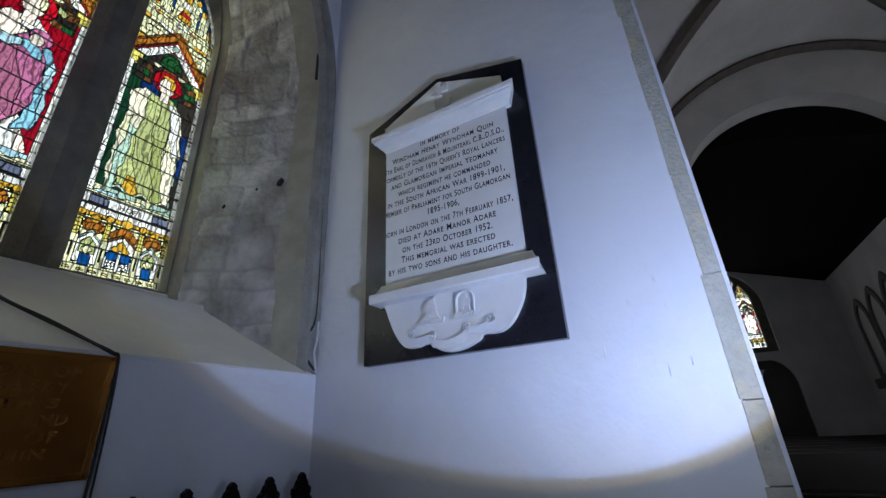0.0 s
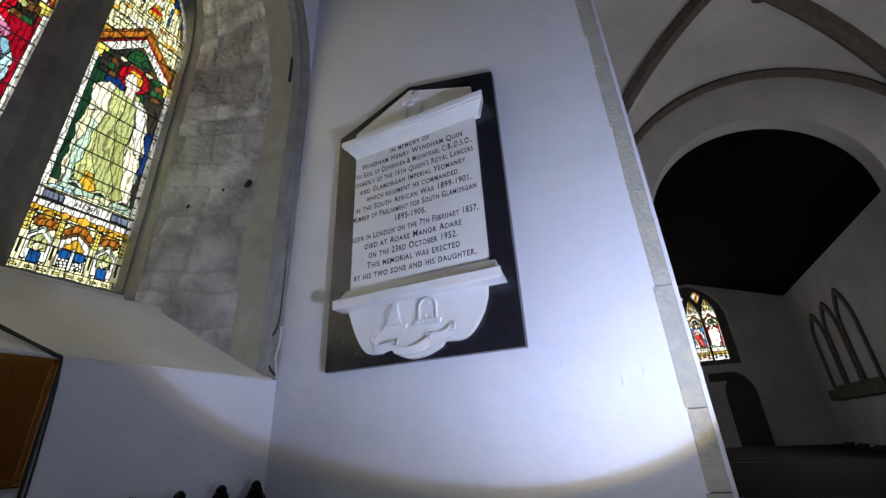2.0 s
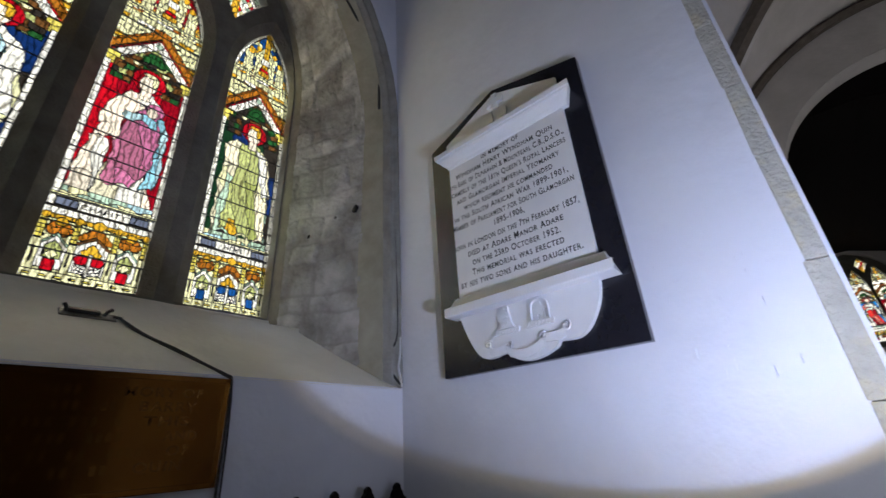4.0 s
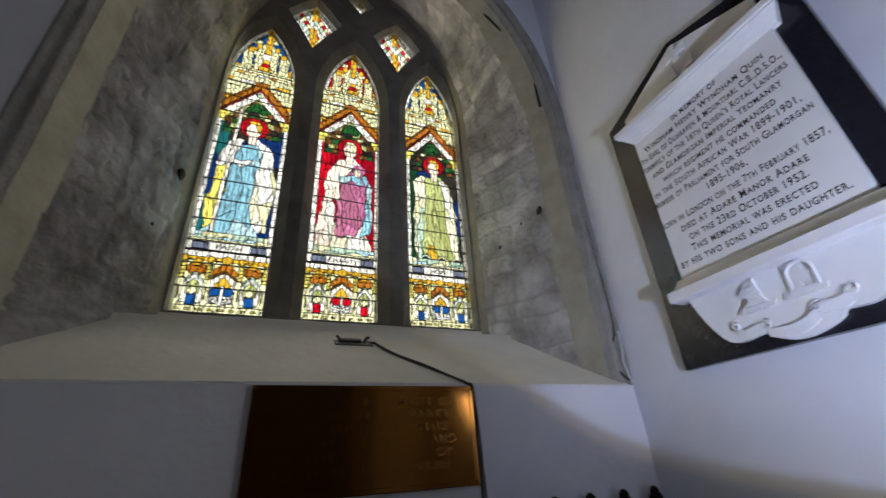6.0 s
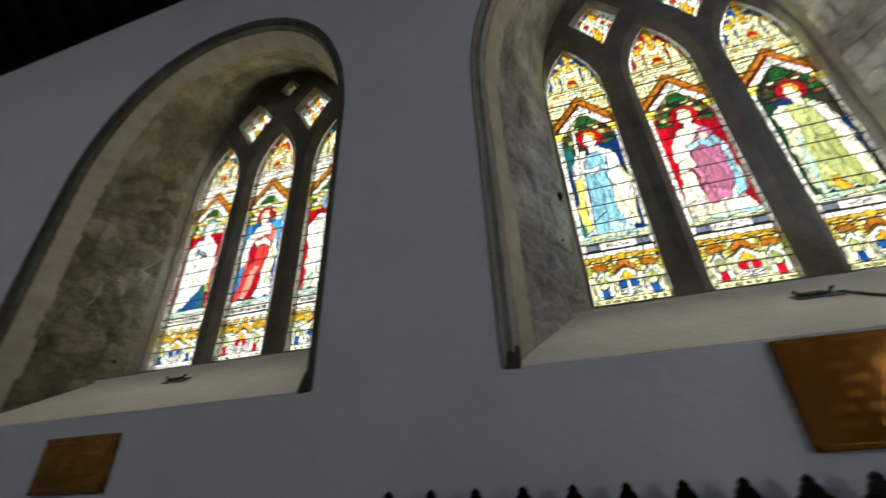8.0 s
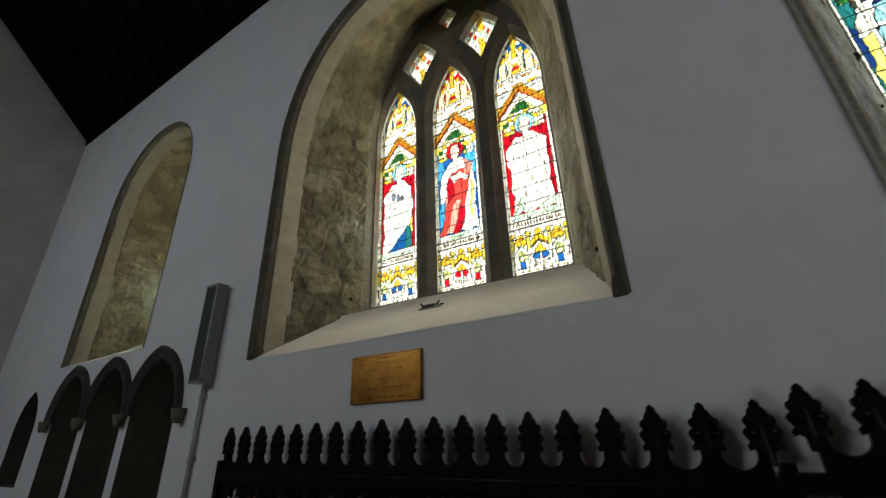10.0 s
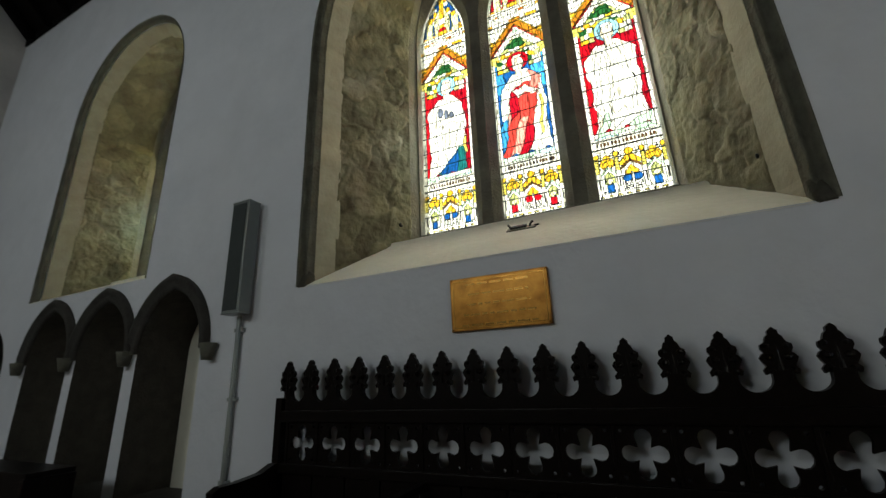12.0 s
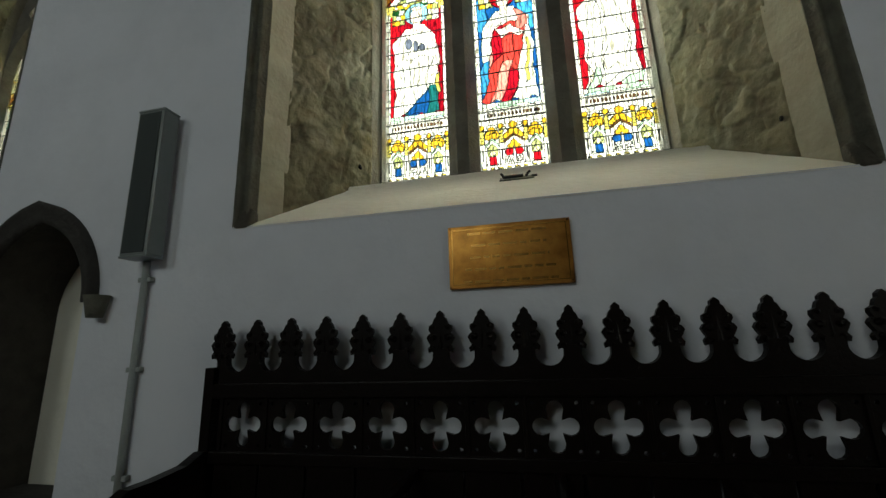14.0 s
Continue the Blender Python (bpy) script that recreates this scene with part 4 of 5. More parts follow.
RED_MANTLE = [
    ("white", (0.64, 0.8, 1.1, 1.36, 1.47), (-0.12, -0.15, -0.22, -0.17, -0.06), (0.23, 0.20, 0.21, 0.19, 0.08), 0.17, 0.40, 0.0),
    (("blue", "azure"), (0.72, 0.86, 1.00), (-0.245, -0.24, -0.20), (-0.13, -0.13, -0.15), 0.2, 0.2, 0.0),
    (("scarlet", "rose", "crimson", "scarlet"), (0.65, 0.74, 0.95, 1.15, 1.27, 1.33), (-0.23, -0.19, -0.15, -0.13, -0.10, -0.02), (0.02, 0.06, 0.09, 0.13, 0.17, 0.15), 0.055, 0.60, -0.20),
    ("rose", (1.27, 1.36, 1.45), (0.09, 0.10, 0.07), (0.19, 0.18, 0.11), 0.10, 0.3, 0.0),
    ("yellow", (0.78, 1.0, 1.18), (0.135, 0.15, 0.16), (0.16, 0.175, 0.185), 0.3, 0.4, 0.0),
    ("white", (1.22, 1.30), (-0.05, -0.08), (0.15, 0.06), 0.3, 0.3, 0.0)]
WHITE_MANTLE = [
    ("white", (0.64, 0.82, 1.10, 1.34, 1.46), (-0.20, -0.18, -0.19, -0.22, -0.09), (0.23, 0.19, 0.195, 0.20, 0.09), 0.17, 0.45, 0.06),
    (("ivory", "white"), (0.66, 0.95, 1.40), (-0.18, -0.16, -0.12), (-0.12, -0.12, -0.07), 0.09, 0.5, 0.04),
    ("white", (0.80, 1.05, 1.42), (-0.06, -0.01, -0.03), (0.13, 0.16, 0.06), 0.32, 0.7, -0.12),
    (("aqua", "mint"), (0.64, 0.80), (-0.19, -0.12), (-0.10, -0.09), 0.2, 0.3, 0.0),
    (("mint", "white"), (0.63, 0.72), (0.02, 0.12), (0.24, 0.23), 0.12, 0.3, 0.0)]
SCHEMES = [
    [scheme(("navy", "navy", "teal", "dark"), "red", BLUE_DRESS, "blue", "blue", word="FAITH", staff=True, hair="gold", foot="gold"),
     scheme(("red", "crimson"), "red", ROSE_DRESS, "red", "red", word="CHARITY", hair="cream", foot="gold", spots=((-0.15, 1.09, 0.042, 0.055, "flesh"), (0.10, 1.37, 0.060, 0.058, "pink"), (0.085, 1.345, 0.036, 0.042, "flesh"))),
     scheme(("forest", "dark", "forest", "navy"), "red", OLIVE_DRESS, "blue", "blue", word="HOPE", hair="gold", ground2=("dark", "brown", "dark", "green"), foot="gold")],
    [scheme(("red", "crimson"), "sky", WHITE_MONK, "blue", "blue", base="white", bud="gold", hair="flesh", ground2=FOLIAGE, gable="gold", foot="white", spots=((-0.07, 1.30, 0.035, 0.05, "slate"), (0.0, 1.27, 0.025, 0.055, "slate"), (0.06, 1.25, 0.03, 0.035, "slate"))),
     scheme(("blue", "azure", "blue"), "red", RED_MANTLE, "red", "red", -1, hair="flesh", base="white", bud="gold", ground2=FOLIAGE, gable="gold", foot="white"),
     scheme(("red", "crimson"), "sky", WHITE_MANTLE, "blue", "blue", hair="white", base="white", bud="gold", ground2=FOLIAGE, gable="gold", foot="white")],
]
SCHEMES.append(SCHEMES[0])


def letters(text, width, cap, material, parent, to3d, name="inscription"):
    """One line of capitals and small capitals as a flat mesh, centred, fitted to a width and a height of letter."""
    cu = bpy.data.curves.new("line", "FONT")
    cu.body, cu.align_x, cu.size, cu.offset, cu.space_character, cu.small_caps_scale = text, "CENTER", 1.0, 0.019, 1.16, 0.80
    for ch in cu.body_format:
        ch.use_small_caps = True
    ob = new("line", cu)
    dg = bpy.context.evaluated_depsgraph_get()
    me = bpy.data.meshes.new_from_object(ob.evaluated_get(dg))
    bpy.data.objects.remove(ob)
    xs = [q.co.x for q in me.vertices]
    kx, ky = width / (max(xs) - min(xs)), cap / 0.70
    mid = (max(xs) + min(xs)) / 2
    for q in me.vertices:
        q.co = to3d((q.co.x - mid) * kx, q.co.y * ky)
    me.materials.clear()
    me.materials.append(material)
    return tagged(part(name, me, None, parent), kind="stuff")


def quarry_pane(parent, outline, to3d, colours, rng):
    """A small tracery opening filled with little leaded pieces."""
    us, vs_ = [p[0] for p in outline], [p[1] for p in outline]
    u0, u1, v0, v1 = min(us), max(us), min(vs_), max(vs_)
    res = RES
    nu, nv = int((u1 - u0) / res) + 2, int((v1 - v0) / res) + 2

    def is_in(x, y):
        c = False
        for (xa, ya), (xb, yb) in zip(outline, outline[1:] + outline[:1]):
            if (ya > y) != (yb > y) and x < (xb - xa) * (y - ya) / (yb - ya) + xa:
                c = not c
        return c
    groups = {}
    cu, cv = (u0 + u1) / 2, v0 + (v1 - v0) * 0.58
    for j in range(nv):
        for i in range(nu):
            x, y = u0 + (i + 0.5) * res, v0 + (j + 0.5) * res
            if not is_in(x, y):
                continue
            a, b = (x - cu) + (y - cv) * 0.6, (x - cu) - (y - cv) * 0.6
            ca, cb = math.floor(a / 0.062), math.floor(b / 0.062)
            if min(a / 0.062 - ca, b / 0.062 - cb) < 0.15:
                groups.setdefault("lead", []).append((i, j))
            else:
                d = math.hypot(x - cu, y - cv)
                key = "gold" if abs(x - cu) < 0.035 and d > 0.07 else colours[(ca * 7 + cb * 3) % len(colours)]
                groups.setdefault(key, []).append((i, j))
    top = None
    for name in sorted(groups, key=lambda q: q != "lead"):
        ob = part("leading" if name == "lead" else "pane", cells_mesh(groups[name], 0, res, u0, v0, to3d, M_LEAD if name == "lead" else glass(name)), None, parent if top is None else top)
        top = top or ob


def church_window(index, o, lights, half, base, spring, apex, label):
    """Tracery of three pointed lights and the pieces over them, with their glass."""
    cx = o[9]
    root = thing("window_%d" % (index + 1), label, "window", kind="structure")
    ring = back_ring(o, 10, 40)
    dz = apex - 5.70
    dia = [diamond(cx - 0.45, 6.0 + dz, 0.235, 0.29, 0.42), diamond(cx + 0.47, 6.0 + dz, 0.235, 0.29, 0.44), diamond(cx + 0.03, 6.50 + dz, 0.12, 0.15, 0.14)]
    small = [lancet(c, half, base, spring, apex) for c in lights] + dia
    wide = [lancet(c, half + 0.085, base - 0.02, spring, apex + 0.13) for c in lights] + [diamond(cx - 0.45, 6.0 + dz, 0.285, 0.345, 0.49), diamond(cx + 0.47, 6.0 + dz, 0.285, 0.345, 0.50), diamond(cx + 0.03, 6.50 + dz, 0.155, 0.19, 0.18)]

    def room(z):   # half the width left for the lights at a height
        v = min(max((z - o[7]) / o[8], 0.0), 0.999)
        return (o[5] - 0.012) * math.sqrt(1 - v * v)
    wide = [[(cx + min(max(u - cx, -room(v)), room(v)), max(v, o[6] + 0.008)) for u, v in lp] for lp in wide]
    bm = bmesh.new()
    loops_a = fill_face(bm, ring, wide, xz, FACE_Y)
    loops_b = fill_face(bm, ring, small, xz, 3.25)
    for a, b, lp in zip(loops_a[1:], loops_b[1:], small):
        mid = [bm.verts.new((u, 3.16, v)) for u, v in lp]
        for i in range(len(a)):
            j = (i + 1) % len(a)
            bm.faces.new((a[i], a[j], mid[j], mid[i]))
            bm.faces.new((mid[i], mid[j], b[j], b[i]))
    part("tracery", bm, M_STONE, root, "weathered grey stone mullions and tracery")
    to3d = lambda u, v: (u, GLASS_Y, v)
    for k, (c, s) in enumerate(zip(lights, SCHEMES[index])):
        stained_light(root, to3d, c, half, base, spring, apex, dict(s, seed=index * 3 + k))
        if s["word"] and index == 0:
            letters(s["word"], 0.036 * len(s["word"]), 0.036, M_LEAD, root, lambda u, v, c=c: (c + u, GLASS_Y - 0.003, base + 0.506 + v), "painted_word")
        z = base + 0.19
        bm = bmesh.new()
        while z < spring + 0.1:
            tube_into(bm, [(c - half, GLASS_Y - 0.012, z), (c + half, GLASS_Y - 0.012, z)], 0.0055, 6)
            z += 0.186
        part("saddle_bars", bm, M_IRON, root, "iron saddle bars across the light")
    rng = random.Random(index)
    for d in dia:
        quarry_pane(root, d, to3d, ("white", "cream", "white", "mint", "red", "white"), rng)
    return root


church_window(0, OPENINGS[0], (-0.465, 0.385, 1.245), LIGHT_HALF, BASE_Z, SPRING_Z, APEX_Z, "three-light stained glass window of draped figures in stone tracery")
church_window(1, OPENINGS[1], (-5.045, -4.195, -3.335), LIGHT_HALF, BASE_Z, SPRING_Z, APEX_Z, "three-light stained glass window with white and red figures")
church_window(2, OPENINGS[2], (-9.96, -9.36, -8.76), 0.21, 2.86, 4.5, 5.1, "narrow stained glass window deep in its reveal")
nave_window = thing("window_4", "distant stained glass window at the nave's end", "window", kind="structure")
for (c, h), s in zip(NLIGHTS, SCHEMES[1]):
    stained_light(nave_window, lambda u, v: (NX1 + 0.28, u, v), c, h, 3.42, 4.75, 5.45, s, res=0.016)
for d in nd:
    quarry_pane(nave_window, d, lambda u, v: (NX1 + 0.28, u, v), ("white", "cream", "red"), rng)

# ---- the marble memorial ----


def memorial():
    root = thing("wall_memorial", "white marble memorial tablet on a black slate backing", "memorial tablet", (PIER_X, 1.04, 1.97))

    def at(u, v, d):   # u to the reader's right, v up from the foot, d out of the wall
        return (-d, -u, v)
    slate = [(-0.578, -0.012), (0.615, -0.012), (0.618, 1.74), (0.01, 1.90), (-0.578, 1.665)]
    part("backing", plate(slate, [], at, 0.0, 0.045), M_SLATE, root, "polished black slate backing")
    tablet = part("tablet", plate([(-0.402, 0.44), (0.48, 0.44), (0.48, 1.45), (-0.402, 1.45)], [], at, 0.045, 0.072), M_MARBLE, root, "white marble inscription tablet")
    pediment = part("pediment", plate([(-0.42, 1.50), (0.48, 1.50), (0.475, 1.665), (0.025, 1.845), (-0.42, 1.635)], [], at, 0.045, 0.062), M_MARBLE, root, "low white marble pediment")
    bm = bmesh.new()
    cross = [(0.018, 1.70), (0.062, 1.70), (0.052, 1.742), (0.105, 1.730), (0.105, 1.786), (0.052, 1.774), (0.060, 1.822), (0.020, 1.822), (0.028, 1.774), (-0.025, 1.786), (-0.025, 1.730), (0.028, 1.742)]
    plate_into(bm, cross, [], at, 0.062, 0.082)
    for su in (-1, 1):   # scrolled brackets under the arms
        plate_into(bm, [(0.04 + su * q, v) for q, v in ((0.03, 1.60), (0.075, 1.60), (0.080, 1.66), (0.06, 1.70), (0.035, 1.69))], [], at, 0.062, 0.076)
    part("cross", bm, M_MARBLE, pediment, "small carved cross")

    def moulding(name, prof, half):
        bm = bmesh.new()
        rows = [[bm.verts.new(at(0.055 + s * (half + e), v, d)) for d, v, e in prof] for s in (-1, 1)]
        for i in range(len(prof)):
            j = (i + 1) % len(prof)
            bm.faces.new((rows[0][i], rows[0][j], rows[1][j], rows[1][i]))
        bm.faces.new(rows[0])
        bm.faces.new(rows[1])
        part(name, bm, M_MARBLE, root, "moulded white marble " + name)
    moulding("cornice", [(0.045, 1.405, 0), (0.080, 1.405, 0), (0.088, 1.418, 0.006), (0.102, 1.424, 0.014), (0.118, 1.440, 0.028), (0.128, 1.455, 0.040), (0.150, 1.458, 0.050), (0.150, 1.468, 0.050), (0.160, 1.472, 0.06), (0.162, 1.505, 0.06), (0.135, 1.513, 0.05), (0.045, 1.525, 0.03)], 0.458)
    moulding("shelf", [(0.045, 0.315, 0.05), (0.152, 0.315, 0.05), (0.158, 0.321, 0.054), (0.158, 0.368, 0.054), (0.150, 0.373, 0.05), (0.128, 0.385, 0.025), (0.120, 0.398, 0.022), (0.100, 0.432, 0.01), (0.086, 0.440, 0.006), (0.045, 0.446, 0.0)], 0.460)
    # apron: curved foot with a scroll
    outline = [(-0.405, 0.316), (-0.39, 0.28), (-0.355, 0.19), (-0.316, 0.116), (-0.28, 0.07), (-0.241, 0.048), (-0.17, 0.05), (-0.114, 0.071), (-0.10, 0.050), (-0.04, 0.012), (0.02, -0.003), (0.10, 0.006), (0.18, 0.036), (0.205, 0.062), (0.25, 0.060), (0.311, 0.063), (0.37, 0.10), (0.425, 0.18), (0.452, 0.25), (0.462, 0.316)]
    apron = part("apron", plate([(q.x, q.y) for q in smooth_line([(u, v, 0) for u, v in outline], 4)], [], at, 0.045, 0.082), M_MARBLE, root, "carved white marble apron")
    # scrolled ribbon in relief: two pieces of raised band with rolled ends
    for path in ([(-0.208, 0.105, 0), (-0.17, 0.088, 0), (-0.13, 0.094, 0), (-0.092, 0.098, 0)], [(-0.085, 0.078, 0), (-0.03, 0.060, 0), (0.03, 0.058, 0), (0.08, 0.070, 0), (0.125, 0.094, 0)], [(0.135, 0.112, 0), (0.17, 0.112, 0), (0.21, 0.108, 0), (0.25, 0.120, 0)]):
        bm = bmesh.new()
        rows = [[bm.verts.new(at(p.x, p.y - drop, d)) for drop, d in ((0.0, 0.080), (0.0, 0.099), (0.042, 0.090), (0.046, 0.080))] for p in smooth_line(path, 6)]
        for a, b in zip(rows, rows[1:]):
            for w in range(3):
                bm.faces.new((a[w], a[w + 1], b[w + 1], b[w]))
        part("ribbon", bm, M_MARBLE, apron, "carved marble ribbon in relief")
    for cu, cv, sg in ((-0.208, 0.117, 1), (-0.085, 0.088, -1), (0.129, 0.101, 1), (0.257, 0.128, -1)):
        bm = bmesh.new()
        tube_into(bm, [at(cu + (0.026 - 0.0017 * k) * math.cos(sg * k * 0.6 + 1.0), cv + (0.026 - 0.0017 * k) * math.sin(sg * k * 0.6 + 1.0), 0.088 + 0.0005 * k) for k in range(14)], 0.0065, 6)
        part("scroll", bm, M_MARBLE, apron, "rolled ribbon end", smooth=True)

    def torse(bm, u0, u1, v0):   # twisted wreath under a crest
        n = 8
        for k in range(n):
            u = u0 + (u1 - u0) * (k + 0.5) / n
            w = (u1 - u0) / n * 0.46
            plate_into(bm, [(u - w - 0.004, v0), (u + w - 0.004, v0), (u + w + 0.004, v0 + 0.024), (u - w + 0.004, v0 + 0.024)], [], at, 0.082, 0.096)
    bm = bmesh.new()
    torse(bm, -0.163, -0.003, 0.156)
    tagged(part("wreath", bm, M_MARBLE, apron, "twisted marble wreath"), kind="stuff")
    bm = bmesh.new()
    crest = [(-0.135, 0.182), (-0.118, 0.200), (-0.112, 0.220), (-0.128, 0.226), (-0.122, 0.238), (-0.136, 0.244), (-0.124, 0.262), (-0.106, 0.272), (-0.110, 0.288), (-0.094, 0.282), (-0.088, 0.300), (-0.076, 0.286), (-0.058, 0.302), (-0.056, 0.270), (-0.050, 0.240), (-0.046, 0.210), (-0.028, 0.182)]
    plate_into(bm, crest, [], at, 0.082, 0.100)
    for v0 in (0.205, 0.232, 0.256):   # cut locks of the mane
        plate_into(bm, [(-0.098, v0), (-0.062, v0 + 0.004), (-0.066, v0 + 0.016), (-0.102, v0 + 0.012)], [], at, 0.100, 0.105)
    part("crest", bm, M_MARBLE, apron, "small carved beast's head crest in relief")
    bm = bmesh.new()
    torse(bm, 0.039, 0.202, 0.159)
    tagged(part("wreath", bm, M_MARBLE, apron, "twisted marble wreath"), kind="stuff")
    bm = bmesh.new()
    outer_c = [(0.072, 0.184), (0.182, 0.184), (0.182, 0.258)] + [(0.127 + 0.055 * math.cos(a), 0.258 + 0.046 * math.sin(a)) for a in [math.pi * k / 10 for k in range(1, 10)]] + [(0.072, 0.258)]
    inner_c = [(0.080, 0.191), (0.174, 0.191), (0.174, 0.258)] + [(0.127 + 0.047 * math.cos(a), 0.258 + 0.038 * math.sin(a)) for a in [math.pi * k / 10 for k in range(1, 10)]] + [(0.080, 0.258)]
    plate_into(bm, outer_c, [inner_c], at, 0.082, 0.099)
    plate_into(bm, [(0.100, 0.192), (0.118, 0.192), (0.116, 0.214), (0.132, 0.214), (0.138, 0.192), (0.154, 0.192), (0.150, 0.230), (0.160, 0.250), (0.140, 0.262), (0.134, 0.282), (0.112, 0.276), (0.116, 0.254), (0.100, 0.240)], [], at, 0.082, 0.093)
    part("crest", bm, M_MARBLE, apron, "small carved arched crest in relief")
    lines = [("in memory of", 0.31), ("Windham Henry Wyndham Quin", 0.80), ("5th Earl of Dunraven & Mountearl C.B.,D.S.O.,", 0.93),
             ("formerly of the 16th Queen's Royal Lancers", 0.93), ("and Glamorgan Imperial Yeomanry", 0.82), ("which regiment he commanded", 0.70),
             ("in the South African War 1899-1901,", 0.88), ("Member of Parliament for South Glamorgan", 0.93), ("1895-1906,", 0.23),
             ("born in London on the 7th February 1857,", 0.93), ("died at Adare Manor Adare", 0.70), ("on the 23rd October 1952.", 0.64),
             ("This memorial was erected", 0.66), ("by his two sons and his daughter.", 0.86)]
    v = 1.360
    for k, (text, width) in enumerate(lines):
        letters(text, width * 0.93, 0.041, M_INK, tablet, lambda u, w, v=v: at(u + 0.022, w + v, 0.0728))
        v -= 0.0654 if k != 8 else 0.077
    return root


memorial()

# ---- plaques under the windows ----


def wall_plaque(x0, x1, z0, z1, label, words, rows, tone):
    root = thing("brass_plaque", label, "plaque", ((x0 + x1) / 2, WALL_Y, z0))
    w, h = x1 - x0, z1 - z0
    face = part("plate", box(-w / 2, w / 2, -0.030, 0.0, 0.0, h, 0.004), tone, root, "glossy tarnished brass plate")
    bm = bmesh.new()
    for a in ((-w / 2 + 0.02, -w / 2 + 0.024, 0.02, h - 0.02), (w / 2 - 0.024, w / 2 - 0.02, 0.02, h - 0.02), (-w / 2 + 0.02, w / 2 - 0.02, 0.02, 0.024), (-w / 2 + 0.02, w / 2 - 0.02, h - 0.024, h - 0.02)):
        box_into(bm, a[0], a[1], -0.0312, -0.0295, a[2], a[3])
    part("border", bm, M_ENGRAVE if words else M_TRACE, face, "engraved border line")
    for sx in (-1, 1):
        for z in (0.012, h - 0.012):
            bm = bmesh.new()
            bmesh.ops.create_uvsphere(bm, u_segments=10, v_segments=6, radius=0.007, matrix=pose(sx * (w / 2 - 0.012), -0.031, z))
            part("stud", bm, M_BRASS, face, smooth=True)
    if words:
        rng = random.Random(9)
        for k, text in enumerate(words):
            z = h * (0.80 - 0.125 * k)
            wid = 0.042 * len(text)
            letters(text, wid, 0.036, M_ENGRAVE, face, lambda u, q, z=z, wid=wid, k=k: (u + w / 2 - 0.11 - 0.02 * (k % 3) - wid / 2, -0.0312, z + q))
            bm = bmesh.new()
            x, end = -w * rng.uniform(0.30, 0.42), w / 2 - 0.17 - 0.02 * (k % 3) - wid
            while x < end:
                step = rng.uniform(0.06, 0.15)
                for c in range(int(step / 0.03)):
                    if x + 0.03 * c + 0.018 < end:
                        box_into(bm, x + 0.03 * c, x + 0.03 * c + 0.018, -0.0312, -0.0295, z, z + 0.032)
                x += step + 0.035
            tagged(part("engraved_line", bm, M_FAINT, face, "line of worn engraved writing"), kind="stuff")
    else:
        rng = random.Random(rows)
        for k in range(rows):
            z = h * (0.86 - 0.76 * k / max(rows - 1, 1))
            bm = bmesh.new()
            wid = w * rng.uniform(0.45, 0.8)
            x = -wid / 2
            while x < wid / 2:
                step = rng.uniform(0.03, 0.08)
                box_into(bm, x, min(x + step, wid / 2), -0.0312, -0.0295, z - 0.007, z + 0.007)
                x += step + 0.014
            tagged(part("engraved_line", bm, M_TRACE, face, "line of worn engraved writing"), kind="stuff")
    return root


wall_plaque(-0.155, 0.882, 1.495, 1.940, "large glossy brass plaque with worn engraving", ["MORY OF", "BARRY", "THIS", "AND", "OF", "QUIN"], 6, M_BRASS)
wall_plaque(-4.56, -3.92, 1.485, 1.825, "small glossy brass plaque on the wall", None, 5, M_DULLBRASS)

# ---- picture-light fixtures and cables on the sills ----


def sill_fixture(x, o):
    def sz(y):
        return o[2] + (o[6] - o[2]) * 0.775 * (y - WALL_Y) / (2.80 - WALL_Y)
    depth = 2.56
    root = thing("sill_lamp", "small dark metal flood lamp lying on the sill", "lamp", (x, depth, sz(depth) - 0.004), group="sill lamps")
    part("base", box(-0.115, 0.115, -0.042, 0.042, 0.0, 0.010, 0.003), M_PLATE, root, "weathered grey metal base plate")
    part("head", box(-0.085, 0.045, -0.018, 0.026, 0.010, 0.030, 0.008), M_IRON, root)
    for px, lean in ((-0.085, -0.02), (0.062, 0.03)):
        part("clamp", tube_into(bmesh.new(), smooth_line([(px, 0.0, 0.008), (px + lean * 0.4, 0.012, 0.030), (px + lean, 0.02, 0.042)], 4), 0.009), M_IRON, root, "short dark clamp arm")
    part("cable_gland", tube_into(bmesh.new(), [(0.10, 0.0, 0.012), (0.135, -0.012, 0.014)], 0.008), M_IRON, root)
    root.rotation_euler = (radians(32), 0, 0)
    return root


sill_fixture(0.375, OPENINGS[0])
sill_fixture(-4.18, OPENINGS[1])
lamp_cable = smooth_line([(0.505, 2.56, 2.296), (0.59, 2.374, 2.182), (0.70, 2.235, 2.098), (0.80, 2.10, 2.010), (0.868, 2.035, 1.962), (0.886, 2.012, 1.935), (0.892, 2.02, 1.80), (0.898, 2.03, 1.45), (0.893, 2.03, 0.9)], 8)
tagged(part("lamp_cable", tube_into(bmesh.new(), lamp_cable, 0.006), M_CABLE), "thin dark lamp cable running down past the plaque", "cable")
second_cable = smooth_line([(0.505, 2.552, 2.288), (0.55, 2.44, 2.215), (0.66, 2.275, 2.116), (0.80, 2.093, 2.004), (0.862, 2.03, 1.955), (0.893, 2.03, 1.93), (0.908, 2.033, 1.80), (0.917, 2.033, 1.45), (0.91, 2.033, 0.9)], 8)
tagged(part("lamp_cable", tube_into(bmesh.new(), second_cable, 0.004), M_CABLE), "thinner dark wire beside the lamp cable", "cable")
